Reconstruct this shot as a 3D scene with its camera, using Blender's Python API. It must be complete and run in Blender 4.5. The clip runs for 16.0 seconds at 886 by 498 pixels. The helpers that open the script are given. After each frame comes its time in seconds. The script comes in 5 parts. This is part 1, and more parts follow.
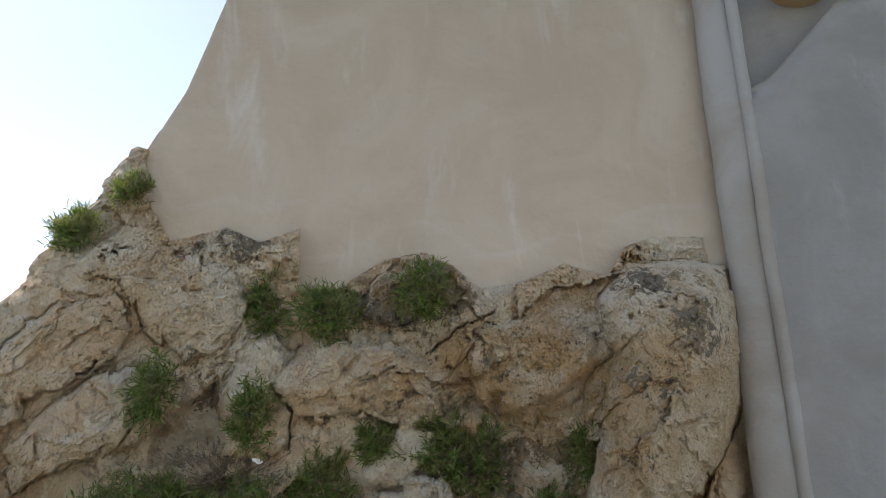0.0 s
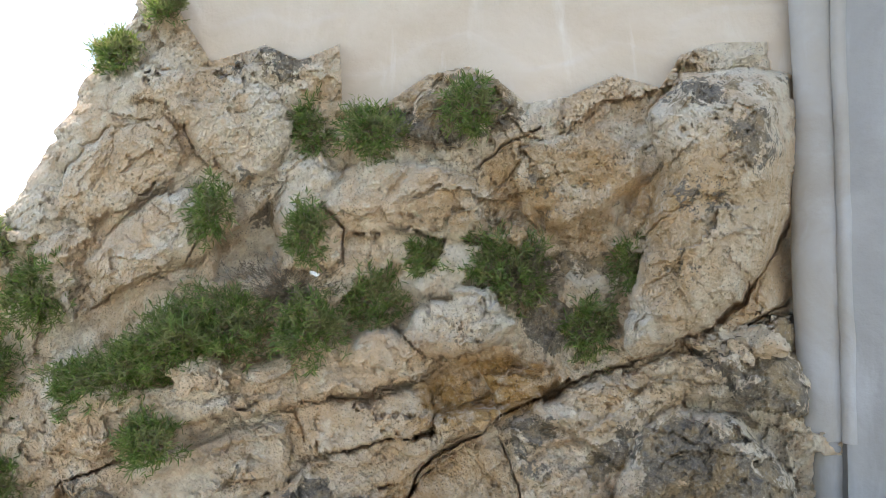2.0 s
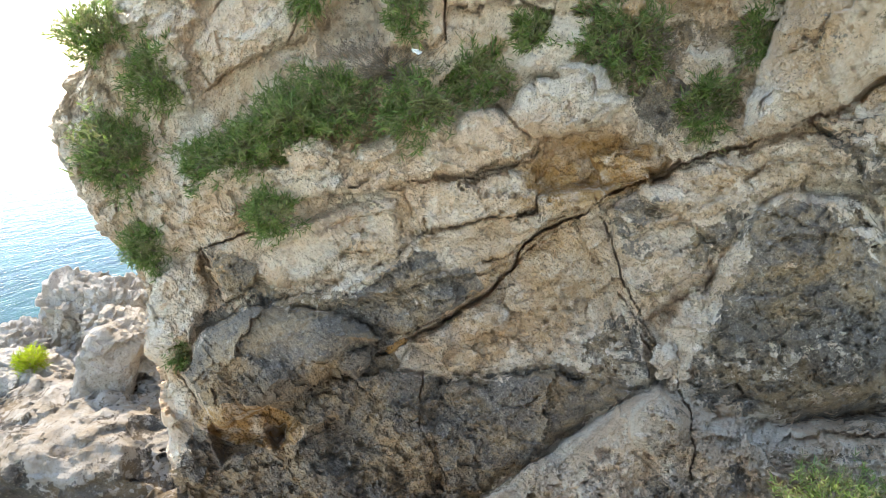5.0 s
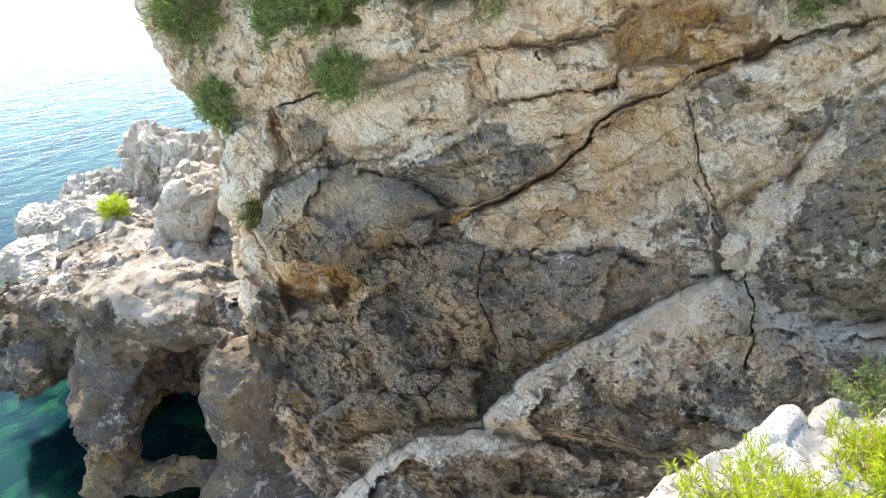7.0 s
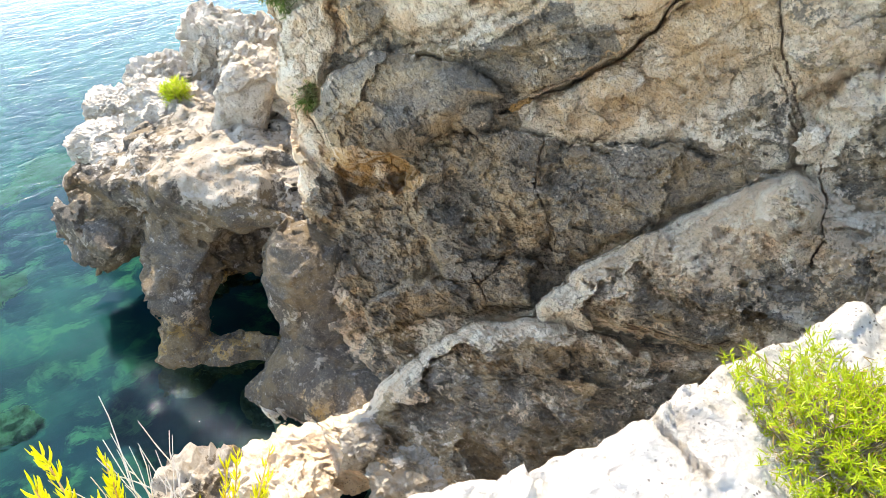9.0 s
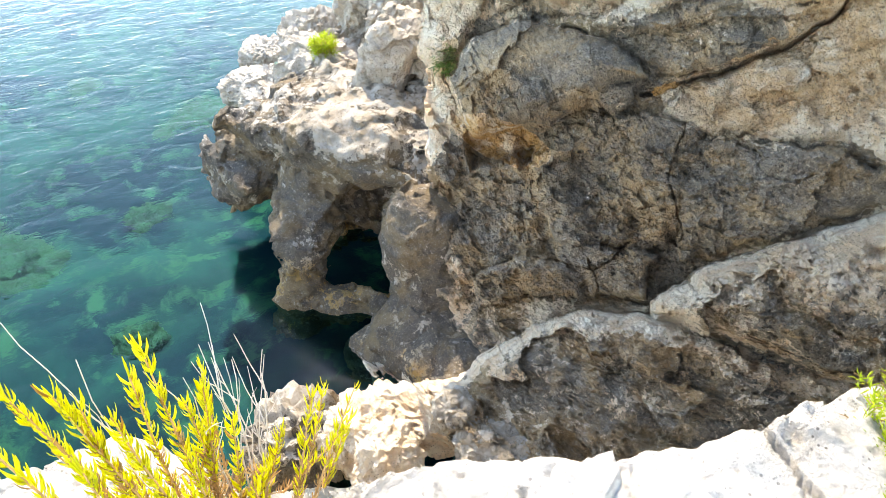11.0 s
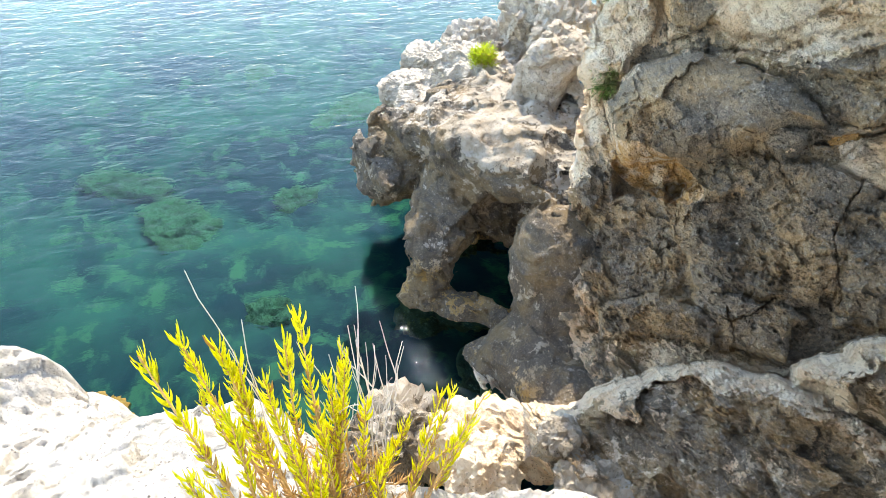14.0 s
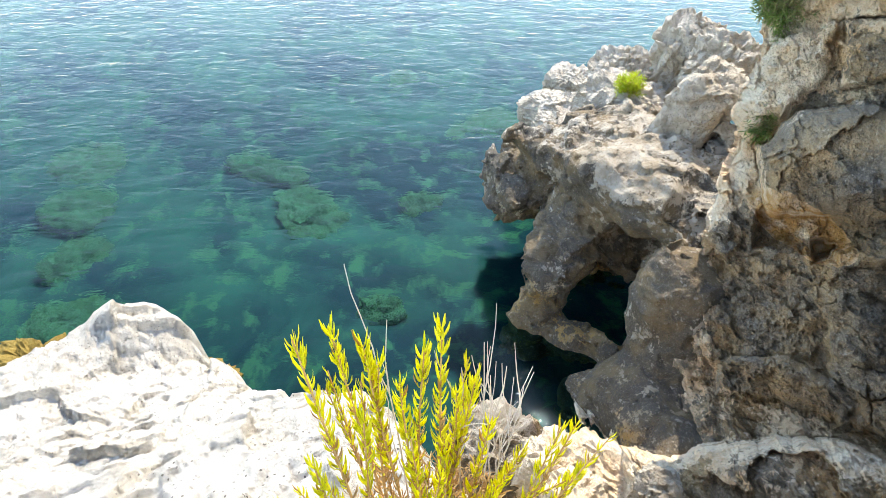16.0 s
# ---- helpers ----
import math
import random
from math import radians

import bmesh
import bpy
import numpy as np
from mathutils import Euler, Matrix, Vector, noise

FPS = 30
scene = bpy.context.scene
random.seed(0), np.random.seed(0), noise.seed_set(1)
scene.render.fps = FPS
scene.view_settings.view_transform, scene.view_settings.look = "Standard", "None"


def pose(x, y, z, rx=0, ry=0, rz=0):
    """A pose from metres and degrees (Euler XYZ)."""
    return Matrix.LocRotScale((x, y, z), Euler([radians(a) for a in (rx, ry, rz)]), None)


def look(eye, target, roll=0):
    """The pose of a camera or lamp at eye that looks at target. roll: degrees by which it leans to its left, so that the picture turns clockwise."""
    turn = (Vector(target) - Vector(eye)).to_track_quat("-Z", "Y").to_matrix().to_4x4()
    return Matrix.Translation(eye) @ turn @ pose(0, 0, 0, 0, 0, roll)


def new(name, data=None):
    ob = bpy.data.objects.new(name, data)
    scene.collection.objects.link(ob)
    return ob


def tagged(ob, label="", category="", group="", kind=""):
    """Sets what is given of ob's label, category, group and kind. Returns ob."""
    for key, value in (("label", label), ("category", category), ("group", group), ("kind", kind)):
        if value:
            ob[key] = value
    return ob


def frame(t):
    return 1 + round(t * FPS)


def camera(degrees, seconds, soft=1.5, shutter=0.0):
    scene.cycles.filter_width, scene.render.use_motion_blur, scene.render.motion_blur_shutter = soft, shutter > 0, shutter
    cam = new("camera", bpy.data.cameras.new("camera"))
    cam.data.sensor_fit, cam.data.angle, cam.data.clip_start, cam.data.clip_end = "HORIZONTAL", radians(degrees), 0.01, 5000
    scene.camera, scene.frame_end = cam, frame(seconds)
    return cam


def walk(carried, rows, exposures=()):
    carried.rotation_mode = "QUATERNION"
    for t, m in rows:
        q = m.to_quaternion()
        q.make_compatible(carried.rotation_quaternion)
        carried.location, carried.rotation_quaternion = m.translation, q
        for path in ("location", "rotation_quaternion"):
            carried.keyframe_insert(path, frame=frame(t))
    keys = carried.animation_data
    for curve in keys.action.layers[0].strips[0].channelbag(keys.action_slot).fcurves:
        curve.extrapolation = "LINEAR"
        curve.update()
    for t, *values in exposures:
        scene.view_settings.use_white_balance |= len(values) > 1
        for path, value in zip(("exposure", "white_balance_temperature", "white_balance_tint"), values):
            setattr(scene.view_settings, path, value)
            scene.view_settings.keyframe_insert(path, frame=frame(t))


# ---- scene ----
cam = camera(66.75, 16.0, soft=0.6)
ROWS = [
    (0, -0.056, 0.048, 6.738, 106.5, -0, 0),
    (0.5, -0.06, 0.04, 6.732, 101.11, -0.54, 2.52),
    (1, -0.065, 0.041, 6.727, 97.21, -1.19, 3.69),
    (1.5, -0.068, 0.039, 6.729, 94.52, 0.27, 3.55),
    (2, -0.066, 0.048, 6.727, 91.15, 0.36, 3.85),
    (2.5, -0.073, 0.036, 6.724, 86.83, 0.73, 5.88),
    (3, -0.071, 0.048, 6.718, 83.29, 0.51, 6.45),
    (3.2, -0.077, 0.041, 6.719, 81.88, 0.05, 7.08),
    (5.3, -0.095, 0.077, 6.721, 71.63, 1.41, 12.93),
    (5.5, -0.097, 0.076, 6.714, 70.73, 1.14, 13.4),
    (6, -0.11, 0.086, 6.705, 66.75, 0.88, 15.84),
    (6.5, -0.117, 0.08, 6.678, 64.82, 0.28, 17.84),
    (7, -0.117, 0.088, 6.661, 62.44, 0.04, 18.73),
    (7.5, -0.12, 0.085, 6.654, 60.32, 0.81, 19.02),
    (8, -0.123, 0.087, 6.651, 58.44, 1.73, 18.91),
    (8.5, -0.125, 0.091, 6.622, 54.86, 1.19, 20.67),
    (9, -0.137, 0.084, 6.612, 53.39, 1.19, 23.47),
    (9.2, -0.133, 0.087, 6.603, 52.91, 1.16, 24.24),
    (11.3, -0.13, 0.115, 6.506, 51.81, 0.79, 38.19),
    (11.5, -0.138, 0.11, 6.505, 51.8, 0.66, 39.44),
    (12, -0.157, 0.094, 6.5, 52.51, 0.93, 42.86),
    (12.5, -0.166, 0.09, 6.5, 52.49, 0.99, 44.9),
    (13, -0.178, 0.085, 6.497, 52.47, 0.86, 46.82),
    (13.5, -0.183, 0.077, 6.495, 52.87, 0.66, 48.07),
    (14, -0.191, 0.069, 6.493, 53.26, 0.22, 49.96),
    (14.5, -0.2, 0.059, 6.489, 53.53, -0.69, 51.1),
    (15, -0.216, 0.042, 6.489, 54.45, -1.11, 55.28),
    (15.5, -0.233, 0.029, 6.485, 54.63, -1.1, 58.4),
    (16, -0.257, 0.012, 6.486, 54.52, -1, 62.63),
]

EXPOSURES = [(0.0, 0.97, 8200, 18), (0.35, 1.22, 8200, 18), (1.0, 1.57, 8100, 18), (3.0, 2.3, 7450, 15), (5.3, 2.33, 7400, 12), (7.0, 2.47, 7300, 12), (9.0, 2.64, 7800, 12), (11.3, 2.68, 7600, 11), (14.0, 2.48, 7650, 10), (16.0, 2.25, 7450, 9)]
walk(cam, [(t, pose(x, y, z, rx, ry, rz)) for t, x, y, z, rx, ry, rz in ROWS], EXPOSURES)

# ---- light: high sun from the sea side, behind the cliff ----
SUN_FROM = Vector((-0.47, 0.42, 0.78)).normalized()
world = bpy.data.worlds.new("sky")
scene.world = world
world.use_nodes = True
sky = world.node_tree.nodes.new("ShaderNodeTexSky")
sky.sky_type = "NISHITA"
sky.sun_disc = False
sky.sun_elevation = math.asin(SUN_FROM.z)
sky.sun_rotation = math.atan2(SUN_FROM.x, SUN_FROM.y)
sky.dust_density = 0.15
background = world.node_tree.nodes["Background"]
background.inputs["Strength"].default_value = 0.15
world.node_tree.links.new(sky.outputs[0], background.inputs["Color"])
sun_data = bpy.data.lights.new("sun", "SUN")
sun_data.energy, sun_data.angle, sun_data.color = 1.95, radians(0.5), (1.0, 0.95, 0.87)
sun = new("sun", sun_data)
sun.matrix_world = look(SUN_FROM * 30, (0, 0, 0))


# ---- noise on arrays ----
def hash01(i, j, k, seed):
    h = (i.astype(np.int64) * 374761393 + j.astype(np.int64) * 668265263 + k.astype(np.int64) * 2147483647 + seed * 1274126177) & 0xFFFFFFFF
    h = ((h ^ (h >> 13)) * 1274126177) & 0xFFFFFFFF
    h = ((h ^ (h >> 15)) * 2246822519) & 0xFFFFFFFF
    return ((h ^ (h >> 16)) & 0xFFFFFF) / float(0xFFFFFF)


def vnoise(p, seed=0):
    """Smooth noise in -1..1 at points p (N, 3)."""
    base = np.floor(p)
    f = p - base
    f = f * f * f * (f * (f * 6 - 15) + 10)
    i, j, k = base.T
    out = 0
    for a in (0, 1):
        for b in (0, 1) if f[:, 1].any() else (0,):
            for c in (0, 1):
                w = (f[:, 0] if a else 1 - f[:, 0]) * (f[:, 1] if b else 1 - f[:, 1]) * (f[:, 2] if c else 1 - f[:, 2])
                out = out + w * hash01(i + a, j + b, k + c, seed)
    return out * 2 - 1


def fbm(p, octaves=4, seed=0, gain=0.5):
    total, amp, norm = 0, 1.0, 0.0
    for o in range(octaves):
        total = total + amp * vnoise(p * 2.03 ** o + 17.3 * o, seed + o)
        norm += amp
        amp *= gain
    return total / norm


def cells(p, seed=0):
    """Cellular noise: distance to the nearest seed, gap to the second, and a random number and a tilt of the nearest cell."""
    base = np.floor(p)
    n = len(p)
    d1, d2 = np.full(n, 9.0), np.full(n, 9.0)
    cell, away = np.zeros((3, n)), np.zeros((3, n))
    sheet = n > 0 and np.ptp(p[:, 1]) == 0
    for a in (-1, 0, 1):
        for b in (0,) if sheet else (-1, 0, 1):
            for c in (-1, 0, 1):
                i, j, k = base[:, 0] + a, base[:, 1] + b, base[:, 2] + c
                q = np.stack([i + hash01(i, j, k, seed + 1) - p[:, 0], 0 * i if sheet else j + hash01(i, j, k, seed + 2) - p[:, 1], k + hash01(i, j, k, seed + 3) - p[:, 2]])
                d = (q * q).sum(0)
                near = d < d1
                d2 = np.where(near, d1, np.minimum(d2, d))
                d1 = np.where(near, d, d1)
                cell, away = np.where(near, np.stack([i, j, k]), cell), np.where(near, q, away)
    i, j, k = cell
    tilt = sum(away[m] * (hash01(i, j, k, seed + 5 + m) - 0.5) for m in range(3))
    return np.sqrt(d1), np.sqrt(d2) - np.sqrt(d1), hash01(i, j, k, seed + 4), tilt


def step(a, b, x):
    t = np.clip((x - a) / (b - a), 0, 1)
    return t * t * (3 - 2 * t)


def blob(x, z, cx, cz, rx, rz, turn=0.0, soft=0.5):
    c, s = math.cos(radians(turn)), math.sin(radians(turn))
    u, v = (x - cx) * c + (z - cz) * s, (z - cz) * c - (x - cx) * s
    return 1 - step(1 - soft, 1, np.sqrt((u / rx) ** 2 + (v / rz) ** 2))


# ---- mesh helpers ----
def mesh_from(name, verts, faces, material, smooth=True, attributes=()):
    me = bpy.data.meshes.new(name)
    faces = np.asarray(faces, dtype=np.int32)
    m = faces.shape[1]
    me.vertices.add(len(verts))
    me.vertices.foreach_set("co", np.asarray(verts, dtype=np.float32).ravel())
    me.loops.add(faces.size)
    me.loops.foreach_set("vertex_index", faces.ravel())
    me.polygons.add(len(faces))
    me.polygons.foreach_set("loop_start", np.arange(0, faces.size, m, dtype=np.int32))
    me.polygons.foreach_set("use_smooth", np.full(len(faces), smooth))
    me.update(calc_edges=True)
    for key, values in dict(attributes).items():
        me.attributes.new(key, "FLOAT", "POINT").data.foreach_set("value", np.asarray(values, dtype=np.float32))
    if material:
        me.materials.append(material)
    return me


def grid_faces(nu, nv, wrap=False):
    i, j = np.meshgrid(np.arange(nu if wrap else nu - 1), np.arange(nv - 1), indexing="ij")
    i, j = i.ravel(), j.ravel()
    i2 = (i + 1) % nu
    return np.stack([i * nv + j, i2 * nv + j, i2 * nv + j + 1, i * nv + j + 1], 1)


def part(name, me, parent, label=""):
    ob = new(name, me)
    ob.parent = parent
    if label:
        ob["label"] = label
    return ob


# ---- materials ----
class Nodes:
    """A short way to write a node material."""

    def __init__(self, name):
        self.material = bpy.data.materials.new(name)
        self.material.use_nodes = True
        self.tree = self.material.node_tree
        self.shader = self.tree.nodes["Principled BSDF"]
        self.out = self.tree.nodes["Material Output"]

    def node(self, kind, **values):
        n = self.tree.nodes.new(kind)
        for key, value in values.items():
            self.put(n, key, value)
        return n

    def put(self, n, key, value):
        slot = n.inputs[int(key[1:]) if key[0] == "i" and key[1:].isdigit() else key.replace("_", " ")]
        if isinstance(value, bpy.types.NodeSocket):
            self.tree.links.new(value, slot)
        else:
            slot.default_value = value

    def place(self):
        return self.node("ShaderNodeTexCoord").outputs["Object"]

    def noise(self, vector, scale, detail=4, rough=0.55, distort=0.0):
        return self.node("ShaderNodeTexNoise", Vector=vector, Scale=scale, Detail=detail, Roughness=rough, Distortion=distort).outputs["Fac"]

    def voronoi(self, vector, scale, feature="F1"):
        n = self.node("ShaderNodeTexVoronoi", Vector=vector, Scale=scale)
        n.feature = feature
        return n.outputs["Distance"]

    def squash(self, vector, x, y, z):
        n = self.node("ShaderNodeMapping", Vector=vector)
        n.inputs["Scale"].default_value = (x, y, z)
        return n.outputs[0]

    def span(self, value, a, b, c=0.0, d=1.0):
        n = self.node("ShaderNodeMapRange", Value=value)
        n.interpolation_type = "SMOOTHSTEP"
        for key, v in zip(("From Min", "From Max", "To Min", "To Max"), (a, b, c, d)):
            n.inputs[key].default_value = v
        return n.outputs[0]

    def math(self, op, a, b=0.0):
        n = self.node("ShaderNodeMath", i0=a, i1=b)
        n.operation = op
        return n.outputs[0]

    def mix(self, fac, a, b):
        n = self.node("ShaderNodeMix")
        n.data_type = "RGBA"
        for slot, value in ((n.inputs[0], fac), (n.inputs[6], a), (n.inputs[7], b)):
            if isinstance(value, bpy.types.NodeSocket):
                self.tree.links.new(value, slot)
            else:
                slot.default_value = value if not isinstance(value, tuple) or len(value) == 4 else (*value, 1)
        return n.outputs[2]

    def attribute(self, name):
        n = self.node("ShaderNodeAttribute")
        n.attribute_name = name
        return n.outputs["Fac"]

    def bump(self, height, distance, strength=1.0, normal=None):
        n = self.node("ShaderNodeBump", Height=height, Distance=distance, Strength=strength)
        if normal is not None:
            self.put(n, "Normal", normal)
        return n.outputs[0]


def rock_material(name, pale=(0.87, 0.74, 0.57), cream=(0.79, 0.58, 0.38), warm=(0.58, 0.33, 0.12), crust=(0.25, 0.205, 0.155), brown=(0.45, 0.315, 0.175), spread=0.0):
    """Limestone: bleached and creamy stone, ochre where it is freshly broken, under ragged patches of dark crust."""
    m = Nodes(name)
    at = m.place()
    grain = m.noise(at, 9.0, 9, 0.68)
    fine = m.noise(at, 48.0, 7, 0.75)
    base = m.mix(m.span(m.noise(at, 1.3, 9, 0.66, 0.5), 0.42, 0.58), pale, cream)
    base = m.mix(m.span(m.noise(at, 4.5, 8, 0.66, 0.3), 0.50, 0.66, 0, 0.65), base, tuple(0.72 * c for c in cream))
    base = m.mix(m.span(m.noise(at, 6.0, 8, 0.7), 0.54, 0.64, 0, 0.7), base, tuple(min(1.06 * c, 0.9) for c in pale))
    base = m.mix(m.math("MULTIPLY", m.attribute("warm"), m.span(m.noise(at, 3.2, 8, 0.68), 0.34, 0.56)), base, warm)
    # dark crust with torn edges, white flakes on it
    torn = m.math("ADD", m.math("MULTIPLY", m.math("SUBTRACT", m.noise(at, 2.0, 9, 0.68, 0.2), 0.5), 2.2), m.math("MULTIPLY", m.math("SUBTRACT", m.noise(at, 10.0, 8, 0.72), 0.5), 1.5))
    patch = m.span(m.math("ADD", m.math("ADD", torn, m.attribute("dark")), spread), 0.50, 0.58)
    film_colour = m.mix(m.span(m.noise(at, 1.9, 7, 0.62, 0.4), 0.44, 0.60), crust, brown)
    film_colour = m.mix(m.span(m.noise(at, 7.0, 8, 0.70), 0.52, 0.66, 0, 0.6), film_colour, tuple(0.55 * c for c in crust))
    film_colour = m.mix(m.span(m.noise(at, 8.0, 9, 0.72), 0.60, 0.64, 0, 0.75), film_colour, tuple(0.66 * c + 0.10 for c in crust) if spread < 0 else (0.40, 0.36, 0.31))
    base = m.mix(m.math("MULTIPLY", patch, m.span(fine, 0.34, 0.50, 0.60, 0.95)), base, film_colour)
    # pits and specks
    hole = m.math("MULTIPLY", m.span(m.voronoi(at, 17.0), 0.07, 0.24, 1.0, 0.0), m.span(m.noise(at, 1.7, 3), 0.45, 0.60))
    base = m.mix(m.math("MULTIPLY", hole, 0.38), base, (0.11, 0.085, 0.06))
    specks = m.math("MULTIPLY", m.span(m.voronoi(at, 38.0), 0.15, 0.23, 1.0, 0.0), m.span(m.noise(at, 2.7, 5), 0.46, 0.58))
    base = m.mix(m.math("MULTIPLY", specks, 0.8), base, (0.05, 0.04, 0.03))
    flecks = m.noise(at, 26.0, 8, 0.8)
    base = m.mix(m.span(flecks, 0.59, 0.66, 0, 0.5), base, tuple(0.36 * c for c in cream))
    base = m.mix(m.span(flecks, 0.36, 0.46, 0.4, 0), base, tuple(min(1.1 * c, 0.9) for c in pale))
    m.put(m.shader, "Base Color", base)
    m.put(m.shader, "Roughness", 0.9)
    m.put(m.shader, "Specular IOR Level", 0.25)
    n = m.bump(m.math("SUBTRACT", grain, m.math("MULTIPLY", hole, 0.5)), 0.075, 1.0)
    n = m.bump(fine, 0.026, 1.0, n)
    m.put(m.shader, "Normal", n)
    return m.material


def plaster_material(name, a, b, c):
    m = Nodes(name)
    at = m.place()
    cloud = m.noise(at, 0.8, 5, 0.6, 0.9)
    streak = m.noise(m.squash(at, 2.2, 2.2, 0.5), 1.3, 5, 0.6, 0.5)
    base = m.mix(m.span(cloud, 0.35, 0.68), a, b)
    base = m.mix(m.span(streak, 0.56, 0.78, 0, 0.7), base, c)
    base = m.mix(m.span(m.noise(at, 5.5, 6, 0.7), 0.55, 0.8, 0, 0.35), base, tuple(0.8 * q for q in a))
    m.put(m.shader, "Base Color", base)
    m.put(m.shader, "Roughness", 0.88)
    m.put(m.shader, "Normal", m.bump(m.noise(at, 3.0, 7, 0.6), 0.05, 0.6))
    return m.material


def leaf_material(name, young, old, dry=(0.25, 0.17, 0.09), wither=0.0):
    m = Nodes(name)
    rand = m.node("ShaderNodeNewGeometry").outputs["Random Per Island"]
    col = m.mix(m.span(rand, 0.1, 0.9), young, old)
    col = m.mix(m.span(rand, 0.88, 0.92), col, dry)
    col = m.mix(m.span(m.noise(m.place(), 6.0, 4, 0.6), 0.47, 0.58, 0, wither), col, dry)
    m.put(m.shader, "Base Color", col)
    m.put(m.shader, "Roughness", 0.5)
    m.put(m.shader, "Subsurface Weight", 0.0)
    glow = m.node("ShaderNodeBsdfTranslucent", Color=col)
    mixed = m.node("ShaderNodeMixShader", i0=0.55, i1=m.shader.outputs[0], i2=glow.outputs[0])
    m.tree.links.new(mixed.outputs[0], m.out.inputs[0])
    return m.material


def twig_material(name, a, b):
    m = Nodes(name)
    m.put(m.shader, "Base Color", m.mix(m.noise(m.place(), 30.0, 4), a, b))
    m.put(m.shader, "Roughness", 0.85)
    return m.material


def water_material():
    m = Nodes("sea_water")
    at = m.place()
    turned = m.node("ShaderNodeMapping", Vector=at)
    turned.inputs["Rotation"].default_value = (0, 0, radians(-60))
    crest = turned.outputs[0]
    swell = m.noise(m.squash(crest, 0.6, 1.0, 1), 0.9, 3, 0.5, 0.5)
    wavelet = m.noise(m.squash(crest, 0.65, 1.0, 1), 2.9, 4, 0.55, 0.6)
    ripple = m.noise(m.squash(crest, 0.6, 1.0, 1), 9.0, 2, 0.5, 0.4)
    height = m.math("ADD", m.math("MULTIPLY", swell, 0.28), m.math("ADD", m.math("MULTIPLY", wavelet, 0.25), m.math("MULTIPLY", ripple, 0.05)))
    n = m.bump(height, 0.105, 1.0)
    m.put(m.shader, "Base Color", (0.013, 0.078, 0.086, 1))
    m.put(m.shader, "Roughness", 0.015)
    m.put(m.shader, "IOR", 1.19)
    m.put(m.shader, "Specular Tint", (0.33, 0.57, 0.66, 1))
    m.put(m.shader, "Transmission Weight", 1.0)
    m.put(m.shader, "Normal", n)
    return m.material


def seabed_material():
    m = Nodes("seabed")
    at = m.place()
    base = m.mix(m.span(m.noise(at, 0.28, 5, 0.6, 0.5), 0.40, 0.62), (0.008, 0.045, 0.08), (0.045, 0.16, 0.14))
    base = m.mix(m.span(m.noise(at, 1.7, 6, 0.65, 0.5), 0.50, 0.64), base, (0.10, 0.24, 0.145))
    m.put(m.shader, "Base Color", base)
    m.put(m.shader, "Roughness", 0.9)
    return m.material


ROCK = rock_material("limestone")
PALE_ROCK = rock_material("bleached_limestone", (0.72, 0.68, 0.62), (0.64, 0.59, 0.51), (0.52, 0.40, 0.27), (0.26, 0.23, 0.19), (0.40, 0.33, 0.25), -0.15)
SPIT_ROCK = rock_material("sun_bleached_limestone", (0.62, 0.56, 0.48), (0.50, 0.43, 0.34), (0.42, 0.30, 0.15), (0.20, 0.175, 0.145), (0.33, 0.26, 0.18), 0.1)
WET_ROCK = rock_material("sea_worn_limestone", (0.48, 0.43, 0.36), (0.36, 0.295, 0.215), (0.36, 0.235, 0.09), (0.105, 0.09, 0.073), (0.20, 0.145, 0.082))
SUNKEN = rock_material("algae_covered_rock", (0.20, 0.38, 0.22), (0.18, 0.33, 0.17), (0.15, 0.26, 0.13), (0.065, 0.18, 0.125), (0.12, 0.24, 0.14), -0.3)
PLASTER = plaster_material("ochre_lime_plaster", (0.50, 0.40, 0.30), (0.57, 0.475, 0.375), (0.66, 0.61, 0.54))
GREY_PLASTER = plaster_material("grey_lime_plaster", (0.27, 0.257, 0.24), (0.33, 0.317, 0.30), (0.40, 0.39, 0.38))
MORTAR = plaster_material("pale_mortar", (0.34, 0.305, 0.26), (0.40, 0.385, 0.365), (0.46, 0.46, 0.46))
WATER = water_material()
SEABED = seabed_material()
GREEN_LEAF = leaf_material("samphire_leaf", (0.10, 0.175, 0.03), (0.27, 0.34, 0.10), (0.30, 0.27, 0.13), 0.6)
# Lit copy of the samphire leaf: full sun is put into its brighter colour.
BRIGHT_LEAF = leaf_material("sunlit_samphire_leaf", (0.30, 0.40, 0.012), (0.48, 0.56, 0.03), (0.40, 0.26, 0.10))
DRY_LEAF = leaf_material("withered_leaf", (0.20, 0.15, 0.10), (0.32, 0.25, 0.18))
DRY_TWIG = twig_material("dry_twig", (0.22, 0.16, 0.11), (0.33, 0.26, 0.19))
# Yellow leaf, with the sun's brightness put into its colour as well.
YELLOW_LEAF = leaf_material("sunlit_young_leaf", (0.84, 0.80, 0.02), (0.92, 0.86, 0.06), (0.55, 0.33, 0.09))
RUST_LEAF = leaf_material("rust_brown_leaf", (0.42, 0.24, 0.09), (0.60, 0.40, 0.18))
PALE_TWIG = twig_material("pale_twig", (0.55, 0.45, 0.38), (0.68, 0.60, 0.52))
BROWN_STEM = twig_material("brown_stem", (0.48, 0.26, 0.09), (0.62, 0.40, 0.17))

